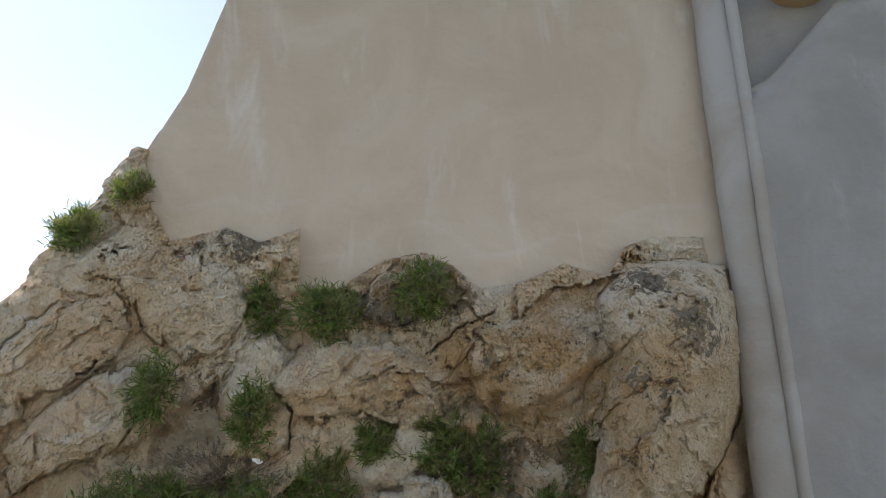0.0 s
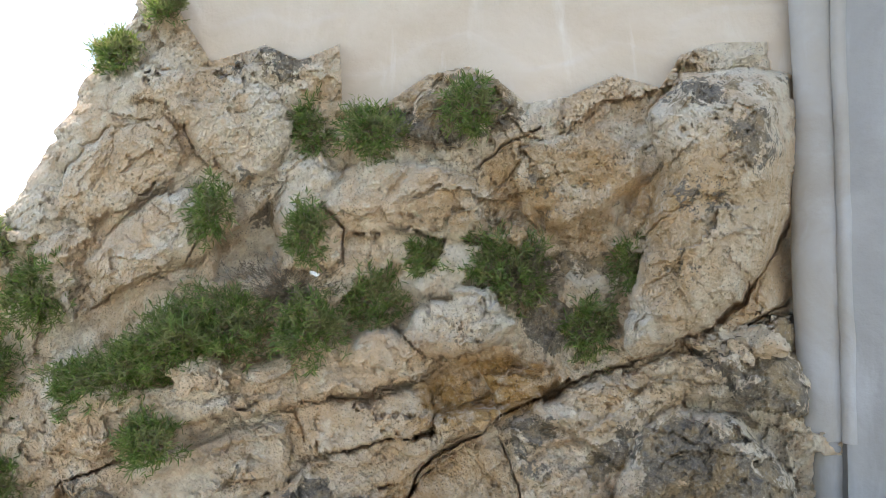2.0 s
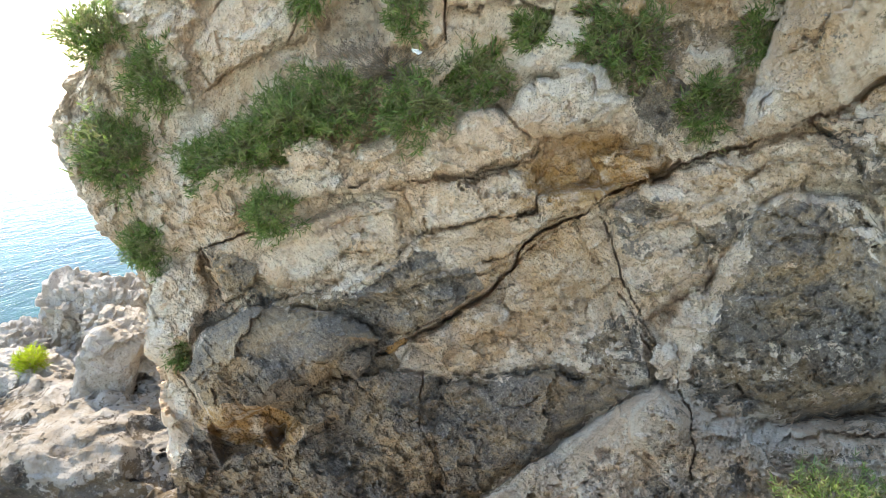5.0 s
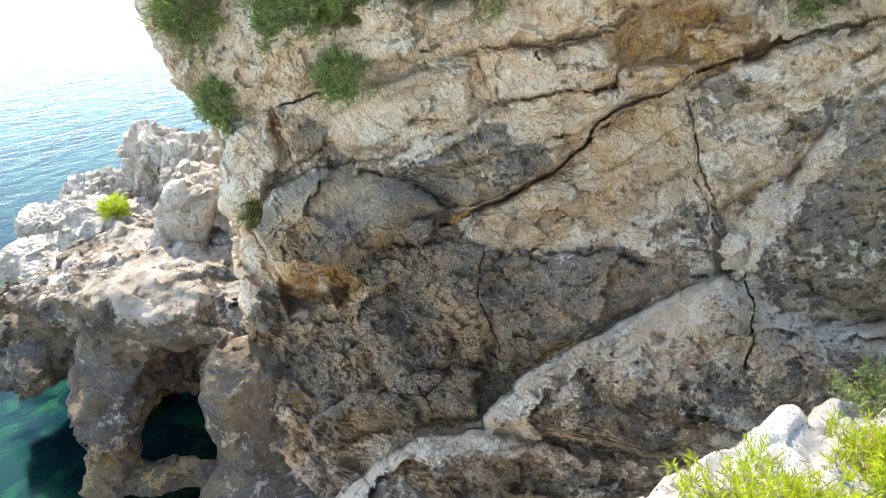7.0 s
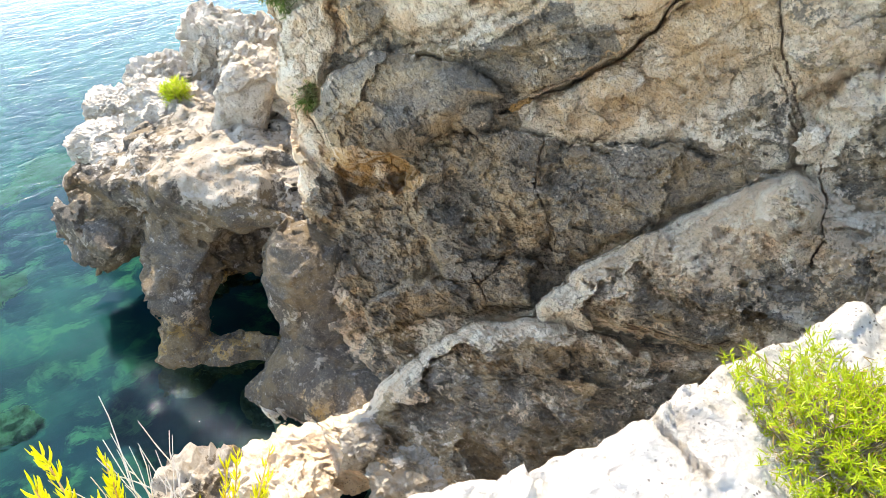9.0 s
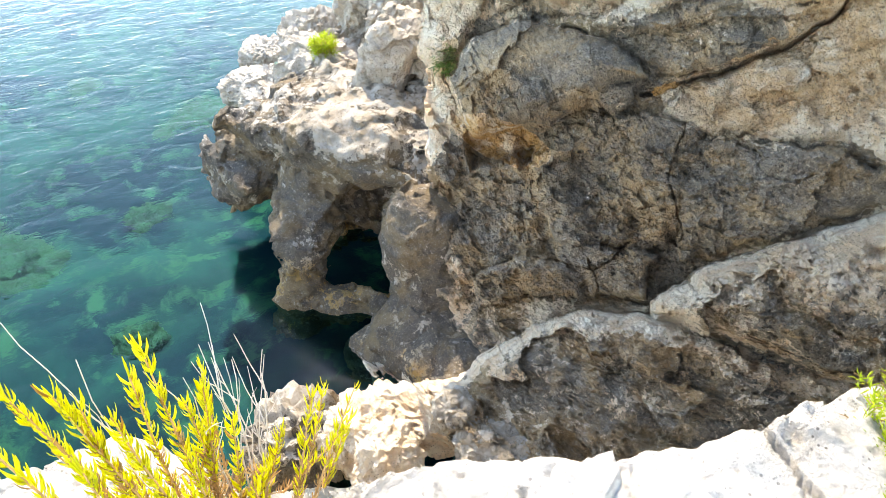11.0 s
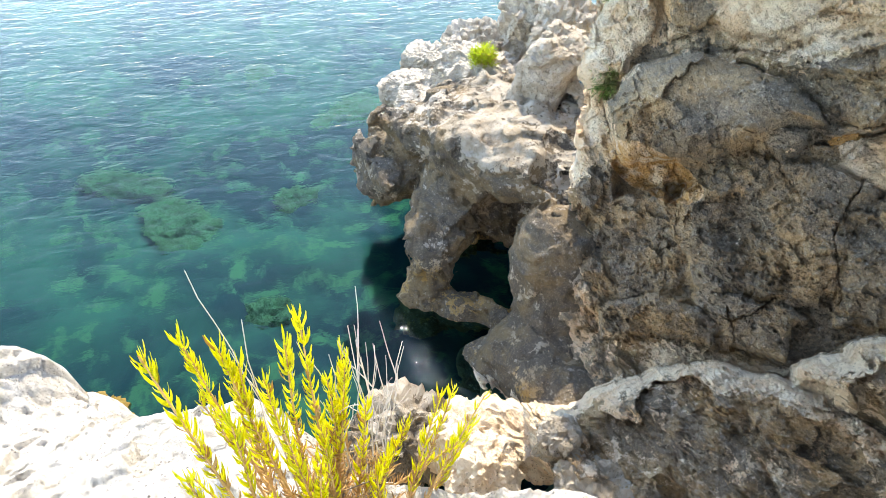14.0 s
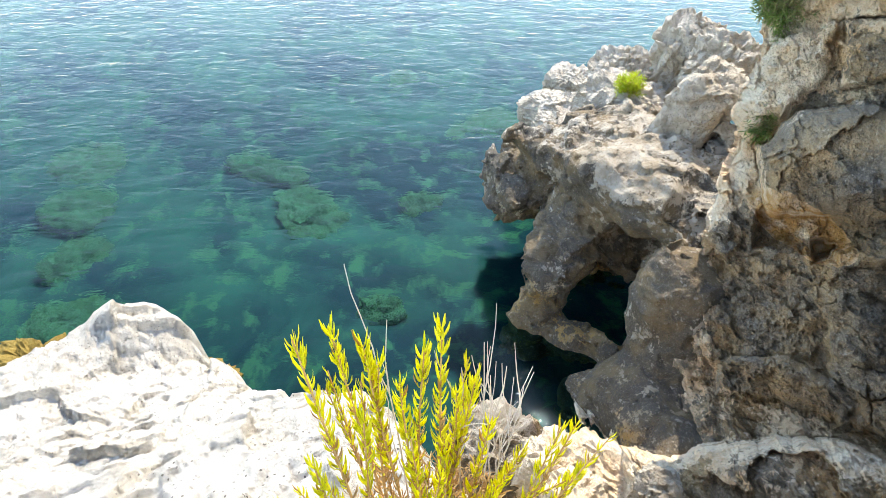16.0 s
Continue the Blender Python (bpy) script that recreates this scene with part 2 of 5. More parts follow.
# ---- sea and seabed ----
N = 160
t = np.linspace(-1, 1, N)
reach = np.sign(t) * (np.abs(t) ** 5) * 3000 + t * 14
gx, gy = np.meshgrid(reach - 10, reach + 4, indexing="ij")
flat = np.stack([gx.ravel(), gy.ravel(), np.zeros(gx.size)], 1)
water = tagged(new("water", mesh_from("water", flat, grid_faces(N, N), WATER)), "clear blue-green sea with small ripples", "sea", kind="structure")
water.visible_shadow = False
bed = flat.copy()
off = np.hypot(bed[:, 0] + 4, bed[:, 1] - 5)
bed[:, 2] = -1.3 - 0.16 * np.clip(off - 3, 0, 12) - 2.5 * step(15, 60, off) + 0.5 * fbm(bed * 0.5, 3, 5) * (off < 40)
tagged(new("ground", mesh_from("seabed", bed, grid_faces(N, N), SEABED)), "seabed of sand, weed and stones under clear water", "seabed", kind="structure")


# ---- cliff ----
HUB = np.array([-0.12, 0.06, 6.65])  # the point towards which the relief stands out


def corner_x(z):
    return np.interp(z, [-4, -3.0, -2.5, -1.3, -0.2, 0.05, 1.1, 1.7, 2.2, 3.8, 4.5, 5.1, 5.9, 6.5, 7.3, 7.9, 8.6, 9.2, 9.5, 10.2, 11.2, 12.5],
                     [-6.3, -6.4, -6.5, -5.6, -5.1, -5.0, -4.95, -4.95, -5.0, -4.95, -5.10, -5.55, -5.82, -5.36, -4.62, -4.2, -3.9, -3.45, -3.2, -2.87, -2.58, -2.2])


def plaster_edge(x):
    return np.interp(x, [-3.3, -2.93, -2.86, -2.58, -2.08, -1.75, -1.39, -1.36, -1.0, -0.6, -0.23, 0.03, 0.28, 0.64, 1.06, 1.44, 1.62, 1.92, 2.5, 3.2],
                     [9.75, 9.52, 9.02, 8.58, 8.71, 8.57, 8.70, 8.12, 8.13, 8.40, 8.47, 8.34, 8.13, 8.18, 8.36, 8.24, 8.52, 8.63, 8.62, 8.6])


def wrap(s, z, out, x0=3.2, radius=0.45, back=5.0, base=0.0):
    """Points of a sheet that runs along the cliff from x0 to its corner and round it: s in 0..1, standing out by the given metres."""
    cx = corner_x(z)
    front = x0 - cx - radius
    arc = radius * math.pi / 2 * 0.9
    d = s * (front + arc + back)
    a = np.clip((d - front) / radius, 0, math.pi / 2 * 0.9)
    rest = np.clip(d - front - arc, 0, None)
    fx = x0 - np.minimum(d, front) - radius * np.sin(a)
    fy = 6.0 + radius * (1 - np.cos(a))
    tx, ty = -np.cos(a), np.sin(a)
    fx, fy = fx + tx * rest, fy + ty * rest
    flat = np.stack([fx, fy, z + 0 * fx], 1)
    ray = (HUB - flat) / (flat[:, 1:2] - HUB[1])
    flat = flat + ray * np.asarray(base * np.ones(len(fx)))[:, None]
    normal = np.stack([-np.sin(a), -np.cos(a), 0 * a], 1)
    turn = np.sin(a)[:, None]
    return flat + (ray * (1 - turn) + normal * turn) * np.asarray(out * np.ones(len(fx)))[:, None], fx


MASSES, CRACKS, HOLLOWS, FILMS = [], [], [], []


def mass(height, rim, *corners):
    """A block of the face: its height over the wall, the width of its rounded rim and its outline."""
    MASSES.append((height, rim, corners))


def crack(width, depth, *line):
    CRACKS.append((width, depth, line))


def hollow(depth, *corners):
    HOLLOWS.append((depth, corners))


def film(amount, soft, *corners):
    """Where the dark crust of lichen grows."""
    FILMS.append((amount, soft, corners))


# upper left crags
mass(0.34, 0.16, (-3.81, 6.71), (-3.23, 7.3), (-2.84, 7.47), (-2.36, 7.38), (-2.32, 7.1), (-2.7, 6.8), (-3.26, 6.57), (-3.66, 6.44))
mass(0.26, 0.14, (-3.96, 7.6), (-3.53, 7.95), (-3.03, 8.09), (-2.83, 7.78), (-2.95, 7.5), (-3.28, 7.33), (-3.79, 7.08), (-4.06, 7.29))
mass(0.2, 0.12, (-3.65, 8.31), (-3.18, 8.55), (-2.54, 8.47), (-2.02, 8.25), (-1.82, 8), (-2.04, 7.6), (-2.36, 7.46), (-2.83, 7.83), (-3.03, 8.14))
mass(0.16, 0.1, (-4.31, 6.93), (-3.79, 7.08), (-3.72, 6.81), (-3.87, 6.66), (-3.84, 6.12), (-4.16, 6.45))
# rock below the plaster
mass(0.3, 0.14, (-1.96, 7.65), (-1.62, 7.79), (-1.37, 7.59), (-1.32, 7.19), (-1.38, 6.68), (-1.65, 6.58), (-1.91, 6.69), (-1.92, 7.05))
mass(0.42, 0.2, (-1.62, 7.54), (-1.16, 7.68), (-0.66, 7.62), (-0.21, 7.46), (-0.12, 7.06), (-0.47, 6.92), (-0.82, 6.98), (-1.38, 6.99), (-1.58, 7.24))
mass(0.3, 0.14, (-0.8, 8.21), (-0.4, 8.43), (0.04, 8.37), (0.18, 8.12), (-0.11, 7.94), (-0.31, 7.75), (-0.8, 7.87))
mass(0.22, 0.1, (0.13, 7.55), (0.37, 7.78), (0.99, 7.9), (1.32, 7.7), (1.28, 7.33), (0.95, 7), (0.37, 7.01), (0.18, 7.25))
# big rounded block under the end of the plaster
mass(0.8, 0.4, (1.1, 5.97), (1.14, 6.41), (1.28, 6.99), (1.44, 7.46), (1.38, 8.03), (1.59, 8.35), (2.57, 8.35), (2.68, 7.62), (2.6, 7.2), (2.26, 6.59), (1.8, 6.16), (1.24, 5.85))
# bulge over the rusty hollow
mass(0.26, 0.14, (-0.75, 6.55), (-0.39, 6.99), (-0.17, 6.87), (-0.29, 6.52), (-0.65, 6.4))
mass(0.68, 0.12, (-0.34, 6.55), (-0.09, 6.52), (0.15, 6.17), (0.09, 5.94), (-0.27, 5.92), (-0.4, 6.27))
mass(0.56, 0.1, (-0.84, 6.04), (-0.72, 6.4), (-0.32, 6.37), (-0.22, 5.92), (-0.63, 5.88))
mass(0.5, 0.06, (-1.32, 5.99), (-0.93, 6.17), (-0.75, 6.02), (-0.63, 5.81), (-0.94, 5.71), (-1.3, 5.81))
mass(0.42, 0.08, (-0.09, 6.99), (0.08, 7.08), (0.23, 6.96), (0.18, 6.84), (-0.02, 6.84))
# terrace that carries the shrubs
mass(0.4, 0.08, (-4.21, 5.47), (-3.97, 5.69), (-3.08, 5.62), (-2.47, 5.83), (-1.87, 5.97), (-1.6, 6.17), (-1.34, 6.07), (-0.83, 6.09), (-0.53, 5.86), (-0.68, 5.71), (-1.15, 5.55), (-1.88, 5.49), (-2.76, 5.27), (-3.61, 4.99), (-4.18, 5.03))
mass(0.46, 0.05, (-2.53, 5.7), (-1.9, 5.97), (-1.77, 5.86), (-1.83, 5.55), (-2.37, 5.44))
mass(0.42, 0.04, (-2.15, 5.54), (-1.72, 5.65), (-1.65, 5.5), (-2.1, 5.39))
# beds above the long joint
mass(0.34, 0.05, (-1.78, 5.47), (-1.15, 5.55), (-0.63, 5.7), (-0.56, 5.3), (-0.94, 5.16), (-1.58, 5.02))
mass(0.3, 0.05, (-1.68, 5.02), (-0.94, 5.18), (-0.53, 5.25), (-0.48, 5.15), (-0.85, 4.77), (-1.48, 4.65), (-1.9, 4.75))
mass(0.4, 0.035, (-0.57, 5.38), (0, 5.45), (0.07, 5.36), (-0.13, 5.23), (-0.58, 5.14))
mass(0.34, 0.05, (-0.1, 5.71), (0.37, 5.87), (0.48, 5.72), (0.4, 5.59), (0.03, 5.48))
# lower left beds
mass(0.3, 0.08, (-3.96, 4.76), (-3.33, 4.99), (-2.65, 5.17), (-1.89, 5.28), (-1.85, 4.75), (-2.35, 4.47), (-3.18, 4.39), (-3.81, 4.38))
mass(0.4, 0.05, (-3.94, 4.54), (-3.68, 4.68), (-3.34, 4.61), (-3.41, 4.39), (-3.76, 4.21))
# speckled block beside the long joint
mass(0.4, 0.1, (0.07, 5.26), (0.37, 5.51), (0.86, 5.64), (1.43, 5.94), (1.99, 5.92), (2.09, 5.53), (1.53, 5.45), (1.25, 5.27), (1.11, 4.92), (0.82, 4.5), (0.42, 4.23), (0.17, 4.69))
mass(0.42, 0.08, (1.57, 6.07), (2.27, 6.16), (2.62, 6.31), (2.69, 5.63), (2.09, 5.58), (1.81, 5.87))
mass(0.62, 0.1, (2.04, 5.73), (2.36, 5.95), (2.68, 5.92), (2.69, 5.44), (2.28, 5.34), (2.07, 5.53))
# big grey boulder
mass(0.75, 0.3, (0.62, 3.6), (0.65, 4.3), (0.95, 4.55), (1.1, 4.9), (1.25, 5.25), (1.55, 5.48), (2.1, 5.4), (2.5, 4.9), (2.6, 3.6), (1.6, 3.2), (0.9, 3.15))
mass(0.68, 0.07, (0.67, 4.45), (0.87, 4.56), (1.01, 4.51), (1.02, 4.25), (0.77, 4.14), (0.65, 4.24))
mass(0.84, 0.1, (1.06, 4.54), (1.5, 4.67), (1.74, 4.58), (1.64, 4.37), (1.11, 4.23))
# warm slab below the joint
mass(0.2, 0.1, (-1.82, 3.84), (-1.01, 4.42), (-0.67, 4.86), (-0.45, 5.06), (-0.05, 5.22), (0.06, 5.06), (0.23, 4.58), (0.51, 4.07), (0.61, 3.63), (0.23, 3.41), (-0.54, 3.67), (-1.42, 3.46), (-1.96, 3.57))
mass(0.3, 0.08, (-1.82, 3.81), (-1.45, 4.11), (-1.01, 4.42), (-0.71, 4.29), (-0.9, 4.04), (-1.32, 3.79), (-1.49, 3.67))
# brow over the rusty cave
mass(0.76, 0.26, (-4.49, 3.31), (-4.12, 3.85), (-3.54, 4.12), (-2.63, 4.17), (-2.09, 3.87), (-2.4, 3.69), (-2.8, 3.3), (-3.08, 3.07), (-3.51, 2.9), (-4.06, 2.64), (-4.29, 2.86))
mass(0.34, 0.1, (-3.27, 4.15), (-2.5, 4.48), (-1.75, 4.81), (-0.95, 4.73), (-1.04, 4.48), (-1.45, 4.15), (-1.85, 3.91), (-2.63, 4.1))
mass(0.4, 0.12, (-4.6, 4.44), (-4.08, 4.68), (-3.93, 4.26), (-4.19, 3.84), (-4.57, 3.3), (-4.94, 3.39), (-4.79, 3.96))
# knob beside the joint
mass(0.66, 0.08, (-2.69, 3.59), (-2.52, 3.75), (-2.24, 3.78), (-2.21, 3.59), (-2.4, 3.36), (-2.63, 3.39))
# dark face with swirling crusts
mass(0.4, 0.16, (-3.08, 2.96), (-2.66, 3.32), (-2.03, 3.52), (-1.54, 3.44), (-1.57, 2.68), (-1.62, 2.07), (-2.15, 1.78), (-2.86, 1.77), (-3.29, 2.08), (-3.33, 2.47))
mass(0.34, 0.14, (-1.66, 3.36), (-0.59, 3.6), (0.37, 3.47), (-0.19, 3), (-1, 2.33), (-1.48, 1.95), (-1.57, 2.68))
mass(0.46, 0.1, (-3.35, 1.21), (-2.73, 1.38), (-2.4, 1.38), (-2.45, 0.92), (-3.23, 0.55), (-3.94, -0.01), (-4.07, 0.45))
mass(0.42, 0.1, (-3, 1.9), (-2.15, 1.86), (-1.68, 1.9), (-1.73, 1.3), (-2.37, 1.03), (-2.81, 1.36))
# long rounded ridge
mass(1.05, 0.42, (0.62, 3.57), (0.24, 3.32), (-0.14, 2.98), (-0.54, 2.62), (-0.99, 2.22), (-1.35, 1.82), (-1.64, 1.3), (-1.6, 1), (-1.1, 1.05), (0, 1.1), (1.5, 1.2), (3.4, 1.4), (3.4, 3.6), (1.5, 3.3))
mass(1.16, 0.1, (0.62, 3.55), (0.35, 3.3), (0.3, 2.95), (0.62, 2.7), (0.9, 2.95), (0.92, 3.3))
# lower slab
mass(0.86, 0.3, (-1.5, 1.15), (-2.4, 0.75), (-3.05, 0.1), (-3.63, -0.69), (-4.31, -1.75), (-5.28, -2.63), (-5, -3.9), (3.4, -3.9), (3.4, 1.4), (0.5, 1.45), (-0.5, 1.3))

# long joint
crack(0.03, 0.3, (0.71, 5.67), (0.5, 5.62), (0.08, 5.39), (-0.12, 5.21), (-0.5, 5.08), (-0.67, 4.92), (-0.8, 4.69), (-1.01, 4.45), (-1.45, 4.11), (-1.82, 3.87), (-2.18, 3.66))
crack(0.055, 0.34, (0.65, 5.69), (0.5, 5.62), (0.44, 5.53))
crack(0.022, 0.22, (0.42, 5.57), (1.15, 5.82), (1.57, 6.07), (1.94, 6.11), (2.62, 6.45))
# joint beside the warm slab
crack(0.011, 0.14, (0.02, 5.2), (0.23, 4.58), (0.53, 4.08), (0.66, 3.64))
crack(0.03, 0.22, (0.43, 4.06), (0.57, 3.86), (0.65, 3.58))
crack(0.016, 0.14, (-1.78, 5.49), (-1.15, 5.55), (-0.63, 5.7), (-0.5, 5.79))
crack(0.014, 0.12, (-0.93, 6.17), (-0.68, 5.97), (-0.48, 5.79))
crack(0.016, 0.14, (-1.68, 5.02), (-0.94, 5.18), (-0.57, 5.27), (-0.56, 5.4))
# foot of the big rounded block
crack(0.030, 0.24, (2.66, 7.57), (2.6, 7.2), (2.26, 6.59), (1.8, 6.12))
crack(0.018, 0.16, (-4.02, 4.73), (-3.33, 4.99), (-3.15, 5.13))
crack(0.012, 0.1, (-3.72, 6.34), (-3.31, 6.6), (-2.87, 6.7), (-2.64, 7.11))
crack(0.014, 0.14, (-1.58, 7.29), (-1.38, 7.04), (-1.36, 6.68))
crack(0.012, 0.1, (-0.21, 7.56), (0.13, 7.79), (0.42, 7.92))
# cracks of the ridge
crack(0.014, 0.14, (-1.09, 1.51), (-0.49, 1.37), (0.24, 1.34), (0.5, 1.51))
crack(0.012, 0.12, (0.2, 4.47), (0.41, 4.16), (0.67, 3.84), (0.9, 3.32), (0.97, 2.58))
# cracks of the dark face
crack(0.014, 0.14, (-2.41, 1.57), (-2.25, 1.17), (-1.68, 1.23))
crack(0.012, 0.1, (-1.7, 3.51), (-1.72, 2.91), (-1.48, 2.24))
crack(0.012, 0.12, (-2.93, 1.33), (-2.33, 1.42), (-1.99, 1.94))
crack(0.012, 0.1, (-2.55, 3.42), (-2.03, 3.05), (-1.66, 2.93))

# rusty hollow
hollow(0.22, (-0.78, 5.63), (-0.48, 5.79), (0.08, 5.92), (0.47, 5.79), (0.42, 5.57), (0.08, 5.44), (-0.53, 5.4))
hollow(0.5, (0.37, 5.64), (0.54, 5.72), (0.62, 5.57), (0.42, 5.49))
# rusty cave under the brow
hollow(0.34, (-4.21, 2.61), (-3.66, 2.88), (-3.08, 3.04), (-3.02, 2.83), (-3.47, 2.52), (-4.12, 2.15))
hollow(0.6, (-3.52, 2.66), (-3.24, 2.79), (-3.22, 2.57), (-3.48, 2.44))
# pocket in the warm slab
hollow(0.14, (-0.35, 4.48), (-0.14, 4.56), (-0.04, 4.38), (-0.19, 4.22), (-0.31, 4.29))
hollow(0.3, (0.46, 3.95), (0.58, 3.92), (0.65, 3.58), (0.5, 3.55))
# gullies
hollow(0.26, (-2.54, 6.9), (-2.05, 7.3), (-1.93, 6.99), (-2.07, 6.64), (-2.55, 6.59))
hollow(0.2, (0.37, 6.96), (1.27, 7.37), (1.14, 6.85), (1, 6.36), (0.47, 6.37))
hollow(0.2, (0.3, 7.23), (0.47, 7.2), (0.44, 7), (0.3, 7.03))
# holes in the ridge
hollow(0.14, (-0.87, 2.07), (-0.69, 2.12), (-0.67, 1.93), (-0.81, 1.89))
hollow(0.14, (0.07, 2.87), (0.25, 2.88), (0.26, 2.72), (0.11, 2.68))
hollow(0.12, (0.41, 2.28), (0.51, 2.3), (0.52, 2.19), (0.43, 2.18))

# film over the lower face
film(1, 0.2, (-4.49, 3.31), (-4.02, 4.06), (-3.14, 4.17), (-2.63, 4.17), (-2.26, 4.42), (-1.86, 4.38), (-1.85, 3.87), (-1.96, 3.53), (-1.42, 3.43), (-0.59, 3.63), (-0.28, 3.69), (0.46, 3.54), (-0.14, 2.98), (-0.99, 2.22), (-1.66, 1.24), (-2.84, 0.62), (-3.94, -0.01), (-4.53, 0.81), (-4.69, 2.03), (-4.26, 2.83))
film(0.9, 0.1, (-2.26, 4.39), (-2.03, 4.59), (-1.73, 4.84), (-1.54, 4.83), (-1.45, 4.65), (-1.16, 4.71), (-1.01, 4.48), (-1.45, 4.11), (-1.82, 3.89), (-2.15, 3.86))
film(0.62, 0.18, (-0.28, 3.69), (-0, 4.28), (0.32, 4.37), (0.64, 3.64), (0.37, 3.47))
film(0.62, 0.15, (-3.93, 4.73), (-3.56, 4.71), (-3.18, 4.39), (-2.35, 4.42), (-2.25, 3.97), (-3.95, 3.91))
film(0.75, 0.05, (-2.39, 4.96), (-2.3, 4.96), (-2.31, 4.74), (-2.38, 4.74))
film(0.75, 0.05, (-2.22, 4.88), (-2.14, 4.85), (-2.15, 4.75), (-2.22, 4.74))
# film on the grey boulder
film(0.8, 0.25, (0.75, 3.3), (1.15, 4.7), (1.3, 5.2), (1.6, 5.45), (2.1, 5.35), (2.6, 4.8), (2.6, 3.3))
film(0.58, 0.12, (0.07, 5.26), (0.37, 5.51), (0.67, 5.42), (0.37, 5.01), (0.82, 4.55), (0.42, 4.29), (0.17, 4.69))
film(0.66, 0.1, (0.77, 5.01), (1.2, 5.47), (1.53, 5.53), (1.11, 4.92), (0.82, 4.61))
film(0.66, 0.12, (1.57, 6.02), (2.62, 6.31), (2.7, 5.34), (2.05, 5.48))
# film on the ridge
film(0.66, 0.6, (0.3, 2.6), (-0.7, 2), (-1.4, 1.3), (-1.2, 0.9), (1.5, 1), (3, 1.2), (3, 3), (1.2, 3))
film(0.72, 0.5, (-1.5, 0.95), (-2.4, 0.45), (-3.2, -0.3), (-3.8, -1.2), (-4.8, -2.7), (-4.6, -3.9), (3, -3.9), (3, 1.2))
# wet foot of the cliff, flank of the big block
film(0.66, 0.35, (-5.3, 2.1), (-4.3, 2.1), (-3.9, 1.2), (-3.4, 0.5), (-2.9, 0.2), (-3.6, -0.7), (-4.3, -1.7), (-5.5, -2.8), (-6.5, -2.6), (-5.6, -0.5))
film(0.36, 0.4, (1.3, 6.2), (1.5, 8.2), (2.6, 8.3), (2.6, 7.2), (1.9, 6.3))
# lichen below the plaster
film(0.6, 0.12, (-1.3, 8.23), (-0.8, 8.11), (-0.4, 8.48), (0.18, 8.31), (0.37, 7.92), (-0.11, 7.75), (-0.81, 7.67), (-1.21, 7.93))
film(0.55, 0.12, (1.36, 8.22), (1.77, 8.39), (2.57, 8.35), (2.58, 8.13), (1.54, 8.03))
film(0.55, 0.15, (0.13, 7.55), (0.75, 7.82), (1.32, 7.66), (1.28, 7.18), (0.85, 7), (0.28, 7.06))
film(0.62, 0.12, (0.37, 6.86), (1.09, 6.85), (1.15, 6.12), (0.47, 5.82), (0.18, 6.12), (-0.02, 6.62))
film(0.5, 0.12, (-2.36, 7.56), (-1.94, 7.55), (-1.95, 6.94), (-2.32, 7.05))
film(0.5, 0.15, (-2.58, 8.51), (-2.11, 8.72), (-1.41, 8.7), (-1.76, 8.24), (-2.66, 8.24))


def to_line(q, w, line, closed):
    """Distance from points to a line of corners; for a closed one, negative outside."""
    best = np.full(len(q), 99.0)
    inside = np.zeros(len(q), bool)
    n = len(line)
    for k in range(n if closed else n - 1):
        (ax, az), (bx, bz) = line[k], line[(k + 1) % n]
        ex, ez = bx - ax, bz - az
        t = np.clip(((q - ax) * ex + (w - az) * ez) / (ex * ex + ez * ez), 0, 1)
        best = np.minimum(best, np.hypot(q - ax - t * ex, w - az - t * ez))
        if closed and az != bz:
            inside ^= ((az > w) != (bz > w)) & (q < ax + ex * (w - az) / ez)
    return np.where(inside, best, -best) if closed else best


def near(q, w, line, margin):
    xs, zs = [c[0] for c in line], [c[1] for c in line]
    return np.nonzero((q > min(xs) - margin) & (q < max(xs) + margin) & (w > min(zs) - margin) & (w < max(zs) + margin))[0]


